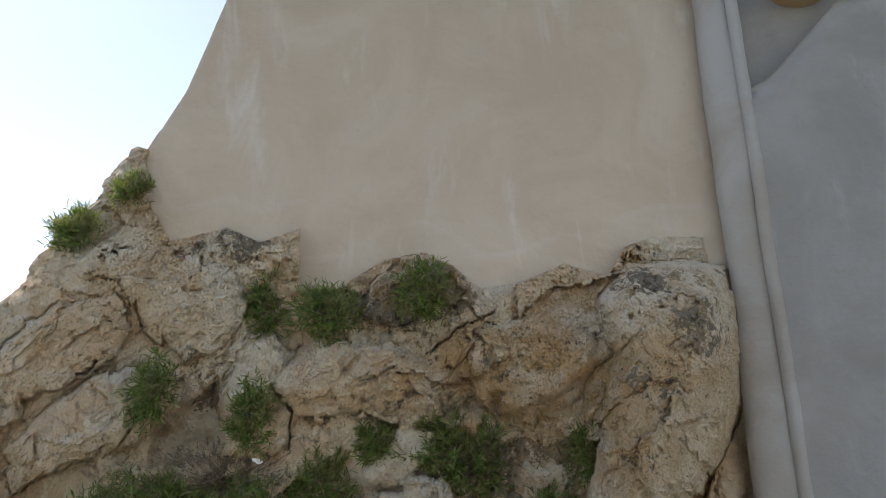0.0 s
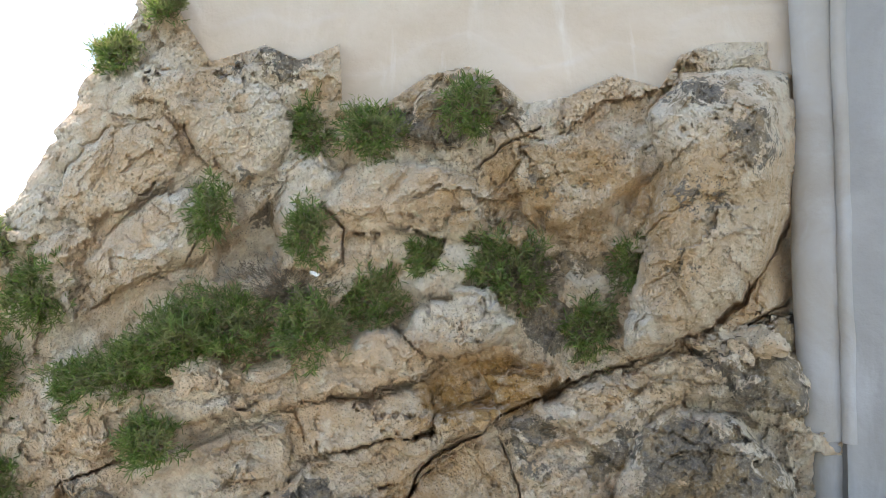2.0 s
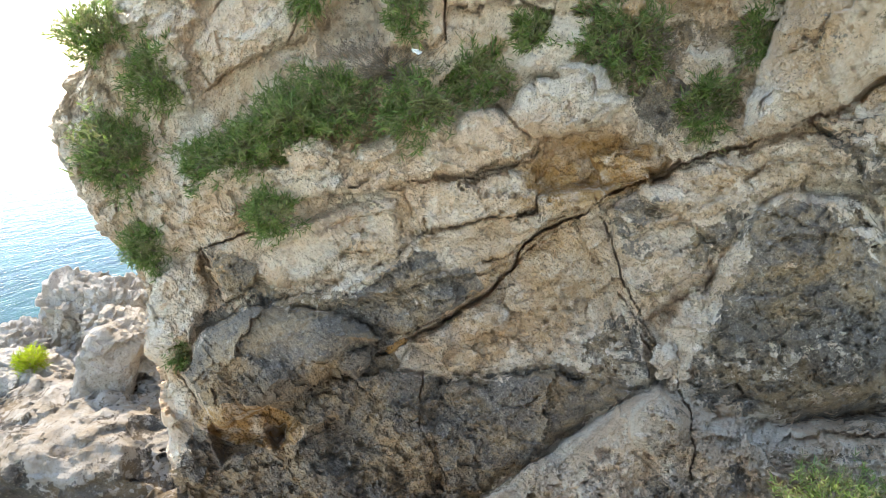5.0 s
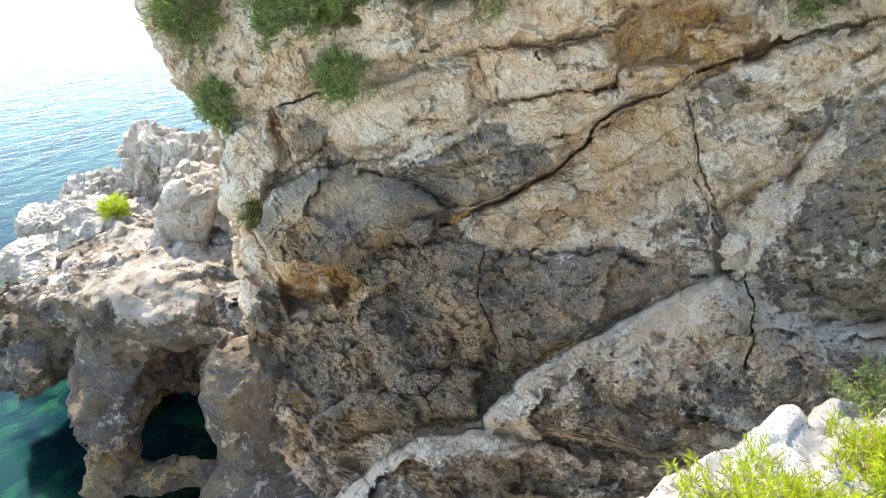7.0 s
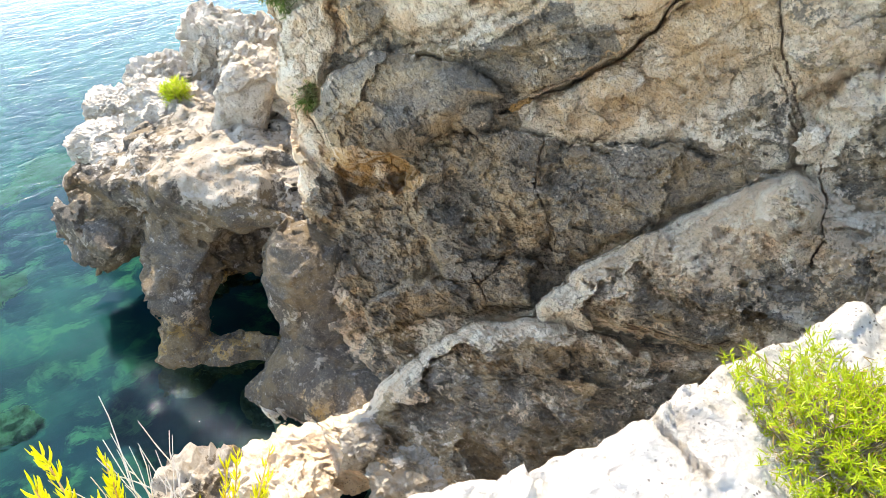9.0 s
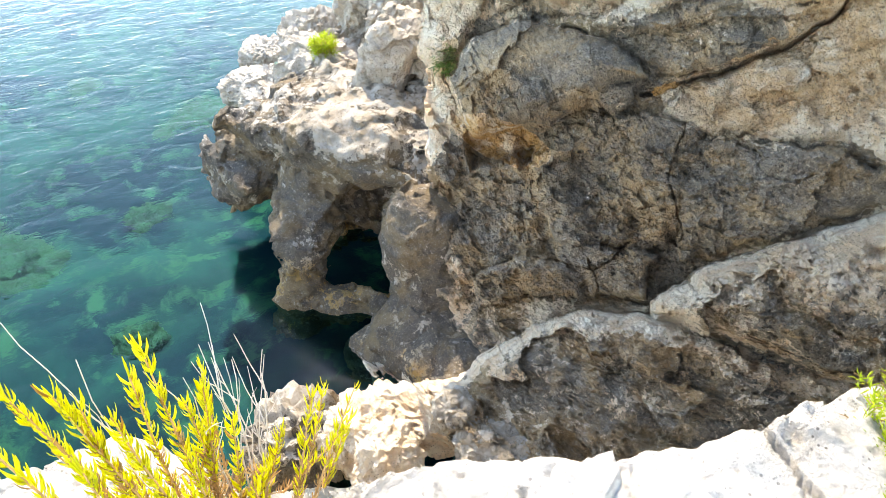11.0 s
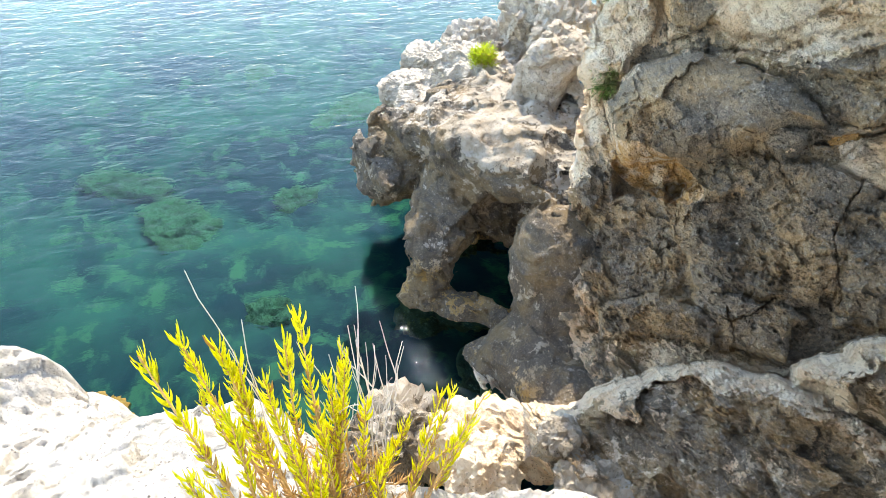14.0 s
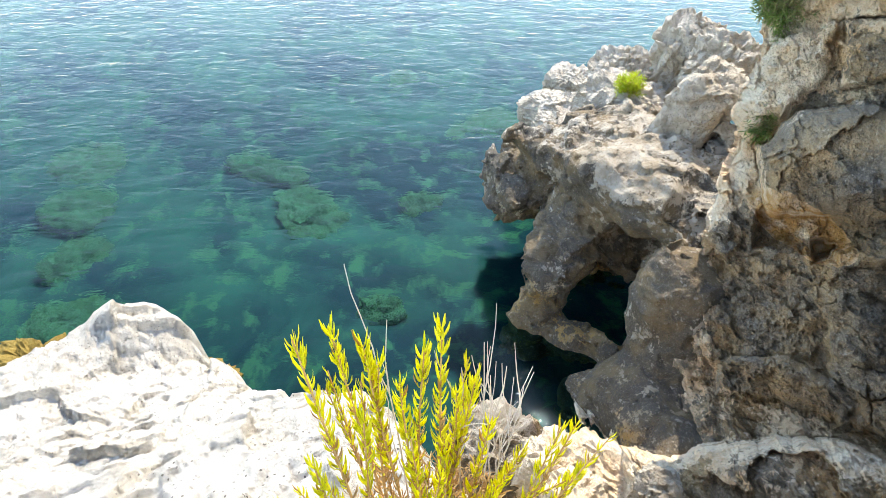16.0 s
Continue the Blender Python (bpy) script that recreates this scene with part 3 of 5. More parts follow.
def relief(x, z):
    """How far the cliff stands out towards the inlet, with masks of dark and warm rock."""
    p3 = np.stack([x, 0 * x, z], 1)
    warp = np.stack([fbm(p3 * 0.9, 3, 11), 0 * x, fbm(p3 * 0.9 + 9, 3, 12)], 1)
    fine_warp = np.stack([fbm(p3 * 4.1, 4, 13, 0.6), 0 * x, fbm(p3 * 4.1 + 5, 4, 14, 0.6)], 1)
    tilted = np.stack([x * 0.90 + z * 0.44, 0 * x, z * 0.90 - x * 0.44], 1)  # beds climb towards the wall
    q = x + 0.05 * warp[:, 0] + 0.06 * fine_warp[:, 0]
    w = z + 0.05 * warp[:, 2] + 0.06 * fine_warp[:, 2]
    base = np.interp(z, [-4, -3, -1.3, 0, 2, 4, 6, 8, 10], [2.0, 1.8, 1.35, 0.85, 0.40, 0.10, 0.0, -0.02, -0.05])
    out = 0.10 * fbm(p3 * 1.1, 3, 52)
    groove = 0 * x
    torn = 0.07 * fbm(p3 * 3.0, 4, 53, 0.65) + 0.07 * (cells((p3 + 0.1 * fine_warp) * 4.0, 54)[2] - 0.5)
    for height, rim, corners in MASSES:
        k = near(q, w, corners, 0.15)
        tall = height > 0.7
        d = to_line(q[k], w[k], corners, True) + torn[k] * (0.4 if tall else 1.0)
        height = height * (0.9 if tall else 0.66)
        inner = np.clip(d / (1.5 * rim), 0, 1)
        foot = 0.10 if tall else 0.30
        rise = height * (foot + (1 - foot) * np.sqrt(1 - (1 - inner) ** 2))
        out[k] = np.maximum(out[k], np.where(d > 0, rise, -9))
        groove[k] = np.maximum(groove[k], 0.035 * np.exp(-((d + 0.010) / 0.011) ** 2))
    live = step(0.0, 0.35, fbm(p3 * 1.9, 3, 20))
    out -= groove * live
    # blocks, beds and facets of broken limestone
    d1, gap, rand, tilt = cells((p3 + 0.4 * warp + 0.2 * fine_warp) * np.array([1.0, 1, 1.3]) + 3.3, 21)
    out += 0.12 * (rand - 0.5) + 0.24 * tilt
    v = tilted[:, 2] + 0.16 * warp[:, 0] + 0.05 * fine_warp[:, 0]
    for pitch, amp, seed in ((2.3, 0.11, 33), (6.1, 0.045, 35)):
        saw = v * pitch + 0.8 * fbm(tilted * np.array([0.8, 1, 0.4]), 3, seed)
        here = 0.22 + 0.9 * blob(q, w, -1.3, 5.0, 2.6, 0.95, 14, 0.6)
        out += here * amp * (saw - np.floor(saw) - 0.5) * step(-0.25, 0.2, fbm(tilted * np.array([1.1, 1, 2.4]), 3, seed + 1)) * (0.4 * step(0.3, 1.5, z) - 1.4) * step(-1.5, 1.5, z)
    smooth = np.clip(blob(q, w, -5.1, -0.5, 1.2, 1.9, 0, 0.5) + blob(q, w, -4.85, 3.0, 0.45, 1.3, 0, 0.6) + 0.8 * blob(q, w, -3.5, 3.7, 1.0, 0.5, 10, 0.6) + 0.5 * blob(q, w, -0.5, 3.0, 0.9, 0.35, 30, 0.6) + 0.6 * blob(q, w, 2.0, 7.1, 0.7, 1.2, 0, 0.5), 0, 1)
    smooth = np.clip(smooth + 0.6 * blob(q, w, -3.4, 7.6, 1.2, 1.1, 0, 0.5) + 0.55 * (1 - step(-0.9, 0.9, z)), 0, 1)
    rough = 1 - 0.75 * smooth
    c1, cgap, crand, ctilt = cells((p3 + 0.12 * fine_warp) * np.array([3.6, 1, 4.6]), 41)
    plain = rough * (0.25 + 0.85 * step(-0.15, 0.3, fbm(p3 * 0.9 + 3, 3, 47)))
    out += plain * (0.09 * (crand - 0.5) + 0.16 * ctilt)
    e1, egap, erand, etilt = cells((tilted + 0.05 * fine_warp) * np.array([8.0, 1, 13.0]), 45)
    out += plain * (0.030 * (erand - 0.5) + 0.055 * etilt)
    out += 0.10 * fbm(p3 * 1.9, 4, 51) + rough * 0.09 * fbm(p3 * 6.5, 5, 61, 0.68)
    # hairline fractures that wander along the beds
    for scale, depth, width, seed in ((0.9, 0.045, 0.014, 57), (2.1, 0.025, 0.026, 58)):
        vein = np.abs(fbm((tilted + 0.08 * fine_warp) * np.array([0.8, 1, 2.2]) * scale, 3, seed))
        out -= rough * depth * (1 - step(0.3 * width, width, vein)) * step(-0.1, 0.2, fbm(p3 * 1.6 + seed, 2, seed + 2))
    # knobbly crust on the ridge, swirling crusts on the dark face
    knobs = blob(q, w, -0.4, 2.2, 1.9, 1.0, 38, 0.6) + blob(q, w, -2.2, 0.2, 1.6, 0.8, 20, 0.6)
    out += 0.035 * knobs * (0.5 - cells((p3 + 0.04 * fine_warp) * 13.0, 63)[0])
    for cx, cz, r in ((-2.46, 2.26, 0.42), (-1.52, 3.01, 0.30), (-3.82, 0.43, 0.34), (-2.0, 2.05, 0.2)):
        k = near(x, z, [(cx, cz)], r * 1.3)
        away = np.hypot(x[k] - cx, (z[k] - cz) * 0.8) + 0.22 * fine_warp[k, 0] + 0.15 * warp[k, 2]
        out[k] += (1 - step(0.7 * r, 1.2 * r, away)) * (0.012 * np.sin(away * 95) + 0.06 * fbm(p3[k] * 15, 3, 64)) - 0.10 * np.exp(-(away / (0.55 * r)) ** 2)
    # pits
    for scale, depth, size, seed in ((4.0, 0.06, 0.13, 71), (8.0, 0.035, 0.15, 73), (15.0, 0.022, 0.18, 75)):
        out -= rough * depth * (1 - step(0.4 * size, size, cells((p3 + 0.03 * fine_warp) * scale + 5, seed)[0])) * step(0.0, 0.3, fbm(p3 * 1.3 + seed, 2, seed + 1))
    for width, depth, line in CRACKS:
        k = near(q, w, line, 0.2)
        d = to_line(q[k], w[k], line, False)
        wide = 0.62 * width * (0.8 + 1.1 * np.clip(fbm(p3[k] * 2.6, 3, 24), -0.5, 0.6))
        out[k] -= depth * (1 - step(0.45 * wide, 1.15 * wide, d))
        xs, zs = zip(*sorted(line))
        if xs[-1] - xs[0] > np.ptp(zs):  # the rock above a lying joint stands proud of that below
            taper = step(xs[0], xs[0] + 0.2, q[k]) * (1 - step(xs[-1] - 0.2, xs[-1], q[k]))
            out[k] += (5 * width) * taper * np.exp(-d / 0.16) * (w[k] > np.interp(q[k], xs, zs))
    for depth, corners in HOLLOWS:
        k = near(q, w, corners, 0.15)
        out[k] -= depth * step(-0.03, 0.07, to_line(q[k], w[k], corners, True))
    dark = 0.0 * x - 0.16
    for amount, soft, corners in FILMS:
        k = near(q, w, corners, 0.3)
        dark[k] = np.maximum(dark[k], amount * step(-0.8 * soft, 0.9 * soft, to_line(q[k], w[k], corners, True)))
    warm = np.clip(blob(q, w, -0.1, 5.6, 0.9, 0.40, 14) + 1.6 * blob(q, w, -3.7, 2.7, 0.85, 0.35) + 0.45 * blob(q, w, 1.9, 7.0, 0.9, 1.2) + 0.55 * blob(q, w, -0.7, 4.3, 1.5, 0.65, 35) + 0.3 * blob(q, w, -1.2, 5.05, 1.8, 0.6, 12) + 0.6 * blob(q, w, 0.5, 7.3, 1.3, 0.7) + 0.7 * blob(q, w, -5.3, -1.2, 1.0, 1.4) + 0.6 * blob(q, w, -3.9, 4.5, 0.3, 0.3) + 0.35 * blob(q, w, -2.2, 1.7, 0.9, 0.6) + 0.4 * blob(q, w, 1.3, 5.5, 0.8, 0.25, 20), 0, 1)
    dark = dark * (1 - 0.85 * step(0.45, 0.9, warm))
    # behind the plaster the rock steps back, and at the pipe it ends
    above = z - plaster_edge(x)
    out = np.where(above > 0, np.minimum(out, -0.4), np.maximum(out, -0.12 - 0.5 * np.clip(-0.35 - above, 0, 1)))
    out = out - np.clip(x - 2.32, 0, 1) * 1.6 * step(5.2, 6.2, z)
    return out, base, dark, warm


NU, NZ = 920, 900
lane = np.interp(np.linspace(0, 1, NU), [0, 0.86, 1], [0, 0.68, 1])
su, sz = np.meshgrid(lane, np.linspace(-4.0, 9.9, NZ), indexing="ij")
su, sz = su.ravel(), sz.ravel()
_, along_x = wrap(su, sz, 0)
push, base_push, dark_mask, warm_mask = relief(along_x, sz)
verts, _ = wrap(su, sz, push, base=base_push)
CLIFF, CLIFF_X, CLIFF_Z = verts, along_x, sz


def on_cliff(x, z):
    """The cliff's surface at a place of the sheet."""
    k = np.argmin((CLIFF_X - x) ** 2 + (CLIFF_Z - z) ** 2)
    return CLIFF[k]


verts[:, 1] += 0.35 * fbm(verts * 0.6, 3, 81) * step(6.4, 8.0, verts[:, 1])
tagged(new("cliff", mesh_from("cliff", verts, grid_faces(NU, NZ), ROCK, False, {"dark": dark_mask, "warm": warm_mask})),
       "weathered cream limestone cliff with dark lichen, joints and pits", "cliff", kind="structure")

# ---- plastered wall on the cliff ----
NU, NZ = 240, 200
su, sz = np.meshgrid(np.linspace(0, 1, NU), np.linspace(7.7, 12.0, NZ), indexing="ij")
su, sz = su.ravel(), sz.ravel()
_, px = wrap(su, sz, 0, 3.2, 0.35, 3.0)
sheet, _ = wrap(su, sz, -0.17 + 0.03 * fbm(np.stack([px, 0 * px, sz], 1) * 0.7, 4, 91) + 0.02 * step(0, 0.02, plaster_edge(px) + 0.3 - sz), 3.2, 0.35, 3.0)
tagged(new("wall_north", mesh_from("plaster_wall", sheet, grid_faces(NU, NZ), PLASTER)), "patchy ochre lime-plastered wall built on the rock", "wall", kind="structure")

# ---- right-hand wall, pipe in the corner ----
def sheet_of(name, nu, nv, fn, material, back=0.25):
    """A wall sheet with thickness: fn(u, v) gives points; the back is the front moved by back along y."""
    u, v = np.meshgrid(np.linspace(0, 1, nu), np.linspace(0, 1, nv), indexing="ij")
    front = fn(u.ravel(), v.ravel())
    rear = front + np.array([0.0, back, 0.0])
    n = nu * nv
    ids = np.arange(n).reshape(nu, nv)
    rim = np.concatenate([ids[:-1, 0], ids[-1, :-1], ids[:0:-1, -1], ids[0, :0:-1]])
    nxt = np.roll(rim, -1)
    faces = np.concatenate([grid_faces(nu, nv), grid_faces(nu, nv)[:, ::-1] + n, np.stack([rim, rim + n, nxt + n, nxt], 1)[:, ::-1]])
    return mesh_from(name, np.concatenate([front, rear]), faces, material)


def upper_right(u, v):
    x = 2.7 + 5 * u
    z = 3.0 + 9 * v
    p = np.stack([x, 6.1 - 0.10 * (x - 2.7), z], 1)
    p[:, 1] += 0.03 * fbm(p * 0.9, 3, 101)
    return p


def buttress(u, v):
    x = 2.86 + 4.2 * u
    top = np.interp(x, [2.86, 2.95, 3.09, 3.8, 7.2], [9.95, 10.12, 10.16, 10.95, 12.0])
    z = 3.4 + (top - 3.4) * v
    p = np.stack([x, 5.80 - 0.22 * (x - 2.86) + 0.10 * step(0.97, 1.0, v), z], 1)
    p[:, 1] += 0.025 * fbm(p * 0.9, 4, 102)
    return p


tagged(new("wall_east", sheet_of("upper_wall", 40, 60, upper_right, GREY_PLASTER)), "grey-beige plastered upper wall beside the corner", "wall", kind="structure")
tagged(new("wall_buttress", sheet_of("buttress", 60, 90, buttress, GREY_PLASTER)), "smooth grey lime-plastered buttress wall with a sloping shoulder", "wall", kind="structure")


def tube(points, radius, sides=14, wobble=0.0, seed=0, flat=1.0):
    points = np.asarray(points, float)
    n = len(points)
    tangent = np.gradient(points, axis=0)
    tangent /= np.linalg.norm(tangent, axis=1)[:, None] + 1e-9
    ref = np.where(np.abs(tangent[:, 2:3]) > 0.9, np.array([[1.0, 0, 0]]), np.array([[0, 0, 1.0]]))
    a = np.cross(tangent, ref)
    a /= np.linalg.norm(a, axis=1)[:, None] + 1e-9
    b = np.cross(tangent, a)
    ang = np.linspace(0, 2 * math.pi, sides, endpoint=False)
    r = np.broadcast_to(np.asarray(radius, float), (n,))
    ring = points[:, None, :] + r[:, None, None] * (np.cos(ang)[None, :, None] * a[:, None, :] + flat * np.sin(ang)[None, :, None] * b[:, None, :])
    v = ring.reshape(-1, 3)
    if wobble:
        v = v + wobble * np.stack([fbm(v * 2, 4, seed), fbm(v * 2 + 7, 4, seed + 1), 0 * v[:, 0]], 1)
    i, j = np.meshgrid(np.arange(n - 1), np.arange(sides), indexing="ij")
    i, j = i.ravel(), j.ravel()
    j2 = (j + 1) % sides
    return v, np.stack([i * sides + j, i * sides + j2, (i + 1) * sides + j2, (i + 1) * sides + j], 1)


pz = np.linspace(5.22, 12, 200)
v, f = tube(np.stack([2.76 + 0.02 * np.sin(pz * 0.8) - 0.015 * (pz - 9), 6.00 + 0 * pz, pz], 1), 0.15 + 0.010 * np.sin(pz * 2.1), 24, 0.016, 111, 1.5)
pipe = tagged(new("drain_pipe", mesh_from("drain_pipe", v, f, MORTAR)), "drain pipe coated in pale cracked mortar in the wall corner", "pipe")
v, f = tube(np.stack([2.86 + 0 * pz - 0.01 * (pz - 9), 5.83 + 0 * pz, pz], 1), 0.06, 14, 0.012, 115)
part("mortar_fillet", mesh_from("mortar_fillet", v, f, MORTAR), pipe, "ochre mortar fillet along the pipe")
pz = np.linspace(1.5, 5.3, 90)
v, f = tube(np.stack([2.80 + 0 * pz, 6.0 + 0 * pz, pz], 1), 0.13, 16, 0.05, 121)
tagged(new("lower_pipe", mesh_from("lower_pipe", v, f, GREY_PLASTER)), "grey weathered lower length of the drain pipe", "pipe")
ang = np.linspace(0.15, math.pi - 0.15, 12)
spout_v = []
for y in (6.1, 5.2):
    for r in (0.30, 0.27):
        spout_v += [(3.62 + r * math.cos(a), y, 11.32 - r * math.sin(a) * 0.7) for a in ang]
spout_v = np.array(spout_v)
sf = []
for k in range(11):
    sf += [(k, k + 1, 24 + k + 1, 24 + k), (12 + k, 36 + k, 36 + k + 1, 12 + k + 1), (24 + k, 24 + k + 1, 36 + k + 1, 36 + k)]
tagged(new("roof_spout", mesh_from("spout", spout_v, sf, plaster_material("terracotta", (0.45, 0.27, 0.15), (0.52, 0.36, 0.22), (0.6, 0.48, 0.34)))), "curved terracotta spout projecting from the wall", "spout")

# ---- foreground ledge, sloping to the water ----
def ledge_height(x, y):
    p = np.stack([x, y, 0 * x], 1)
    warp = fbm(p * 0.9, 3, 131)
    edge = np.interp(x, [-9, -6.5, -5.3, -4.2, -2.3, -1.5, -1.25, -1.0, -0.81, -0.49, -0.38, -0.11, 0.09, 0.39, 0.70, 1.5, 4], [-1.2, -0.3, 0.08, 0.36, 0.66, 0.62, 0.66, 0.80, 1.0, 1.16, 1.40, 1.76, 2.18, 2.5, 2.88, 3.2, 3.4])
    edge = edge + 0.12 * warp + 0.04 * fbm(p * 5, 3, 135)
    top = np.interp(x, [-9, -7.2, -6.3, -5.6, -5.0, -4.0, -3.0, -2.2, -1.3, -0.6, -0.1, 0.4, 0.75, 1.5, 4], [-0.6, 0.0, 1.3, 2.25, 2.3, 2.75, 3.55, 4.28, 4.70, 4.84, 4.82, 4.70, 4.60, 4.6, 4.9])
    top = top + 0.28 * np.exp(-(((x + 5.4) ** 2 + (y + 0.2) ** 2) / 0.20 + 0.5 * fbm(p * 3, 3, 133)) ** 2) + 0.15 * np.exp(-((x + 5.0) ** 2 + (y + 0.9) ** 2) / 0.5)
    d = y - edge
    floor = np.interp(x, [-6, -3.6, -3.0, -2, 0, 3], [-4.0, -3.4, -0.6, 0.4, 1.4, 2.6])
    top = top - 0.06 * np.clip(d + 0.5, 0, 0.5)
    z = top - np.where(d > 0, 0.25 * np.clip(d, 0, 0.15) / 0.15 + 2.4 * np.clip(d - 0.08, 0, 9), 0)
    z = np.maximum(z, floor + 0.2 * warp)
    d1, gap, rand, tilt = cells((p + 0.25 * np.stack([warp, -warp, 0 * x], 1)) * 1.6, 141)
    z = z + 0.10 * (rand - 0.5) + 0.17 * tilt
    e1, egap, erand, etilt = cells((p + 0.06 * np.stack([fbm(p * 4, 3, 146), fbm(p * 4 + 3, 3, 147), 0 * x], 1)) * 6.0, 151)
    z = z + 0.03 * (erand - 0.5) + 0.06 * etilt + 0.10 * fbm(p * 2.0, 4, 161) + 0.035 * fbm(p * 9.0, 4, 171, 0.66)
    h1 = cells(p * 5.0 + 3, 175)[0]
    z = z - (0.05 * (1 - step(0.08, 0.2, h1)) + 0.03 * (1 - step(0.08, 0.22, cells(p * 12.0 + 1, 177)[0]))) * step(-0.1, 0.2, fbm(p * 1.5, 2, 178))
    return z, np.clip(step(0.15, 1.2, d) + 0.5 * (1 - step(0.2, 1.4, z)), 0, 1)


NX, NY = 620, 460
lx = np.interp(np.linspace(0, 1, NX), [0, 0.25, 0.88, 1], [-9, -4.5, 1.2, 6])
ly = np.interp(np.linspace(0, 1, NY), [0, 0.1, 0.85, 1], [-7, -2.5, 3.1, 4.7])
gx, gy = np.meshgrid(lx, ly, indexing="ij")
hz, hd = ledge_height(gx.ravel(), gy.ravel())
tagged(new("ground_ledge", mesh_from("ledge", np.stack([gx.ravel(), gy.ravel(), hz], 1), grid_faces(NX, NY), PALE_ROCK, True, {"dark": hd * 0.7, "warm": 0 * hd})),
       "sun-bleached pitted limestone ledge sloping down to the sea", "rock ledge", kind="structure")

# ---- boulders ----
ICO = {}


def icosphere(level):
    if level not in ICO:
        bm = bmesh.new()
        bmesh.ops.create_icosphere(bm, subdivisions=level, radius=1.0)
        bm.verts.ensure_lookup_table()
        ICO[level] = (np.array([v.co[:] for v in bm.verts]), np.array([[v.index for v in f.verts] for f in bm.faces]))
        bm.free()
    return ICO[level]


def boulder(name, at, size, turn=(0, 0, 0), seed=0, material=None, label="", category="rock", level=5, square=3.0, rough=1.0, group="", film_shade_top=None, warm_low=None):
    d, faces = icosphere(level)
    k = (np.abs(d) ** square).sum(1) ** (-1 / square)
    size = np.array(size)
    p = d * k[:, None] * size
    r = float(size.mean())
    off = p + np.array(at) * 1.7 + seed * 3.1
    warp = np.stack([fbm(off * 1.3 / r, 2, seed), fbm(off * 1.3 / r + 4, 2, seed + 1), fbm(off * 1.3 / r + 8, 2, seed + 2)], 1)
    c1 = cells((off + 0.25 * r * warp) * 1.5 / r, seed + 5)
    c2 = cells((off + 0.06 * warp) * 4.5 / max(r, 0.4), seed + 9)
    push = r * rough * (0.20 * (c1[2] - 0.5) + 0.34 * c1[3] + 0.24 * fbm(off * 0.9 / r, 3, seed + 13))
    push += rough * (0.06 * (c2[2] - 0.5) + 0.13 * c2[3] + 0.09 * fbm(off * 3.0, 4, seed + 17) + 0.05 * fbm(off * 10, 4, seed + 19, 0.6))
    if level > 4:
        push -= 0.05 * rough * (1 - step(0.08, 0.2, cells(off * 5.0, seed + 23)[0]))
    p = p + d * push[:, None]
    m = np.array(pose(*at, *turn))
    world_p = p @ m[:3, :3].T + m[:3, 3]
    dark = np.zeros(len(p)) if film_shade_top is None else 1 - step(film_shade_top - 0.5, film_shade_top + 0.3, world_p[:, 2] + 0.25 * warp[:, 0])
    warm = np.zeros(len(p)) if warm_low is None else 1 - step(warm_low - 0.3, warm_low + 0.2, world_p[:, 2] + 0.2 * warp[:, 1])
    ob = new(name, mesh_from(name, world_p - np.array(at), faces, material or ROCK, False, {"dark": dark, "warm": warm}))
    ob.location = at
    return tagged(ob, label, category, group)


def set_in_cliff(name, x, z, size, turn, seed, label, inset=0.3, material=None, film_shade_top=None, warm_low=None, square=3.6, rough=0.8, level=5):
    """A block of rock bedded in the cliff."""
    at = on_cliff(x, z) + np.array([0.0, inset * size[1], 0.0])
    return boulder(name, tuple(float(c) for c in at), size, turn, seed, material, label, "rock", level, square, rough, "blocks of the cliff", film_shade_top, warm_low)


PALE_BLOCK = "pale angular limestone block bedded in the cliff"
for k, (x, z, sx, sy, sz_, turn) in enumerate([(-3.6, 5.50, 0.24, 0.20, 0.12, 14), (-2.72, 5.72, 0.15, 0.18, 0.10, 20), (0.78, 6.42, 0.22, 0.20, 0.18, 0), (2.12, 5.98, 0.30, 0.22, 0.13, 22)]):
    set_in_cliff("cliff_block", x, z, (sx, sy, sz_), (0, -turn, 0), 300 + k, PALE_BLOCK)
set_in_cliff("round_boulder", 0.70, 3.88, (0.14, 0.15, 0.15), (0, 0, 0), 324, "small pale stone lodged at the foot of the joint", 0.1, ROCK, None, None, 2.5)
set_in_cliff("wedged_stone", -1.92, 3.84, (0.12, 0.11, 0.06), (0, -25, 0), 325, "ochre stone wedged in the long joint", 0.0, ROCK, None, 9.0, 4.0, 0.5)
SPIT = "rocks of the spit"


def ellipsoid(p, at, size, turn=0.0, square=2.0):
    c, si = math.cos(radians(turn)), math.sin(radians(turn))
    d = p - np.array(at)
    d = np.stack([d[:, 0] * c + d[:, 1] * si, d[:, 1] * c - d[:, 0] * si, d[:, 2]], 1)
    k = (np.abs(d / np.array(size)) ** square).sum(1) ** (1 / square)
    return (k - 1) * min(size)


def capsule(p, a, b, ra, rb):
    a, b = np.array(a), np.array(b)
    t = np.clip(((p - a) @ (b - a)) / ((b - a) @ (b - a)), 0, 1)
    return np.linalg.norm(p - a - t[:, None] * (b - a), axis=1) - (ra + (rb - ra) * t)


def melt(a, b, k=0.16):
    h = np.clip(0.5 + 0.5 * (b - a) / k, 0, 1)
    return b + (a - b) * h - k * h * (1 - h)


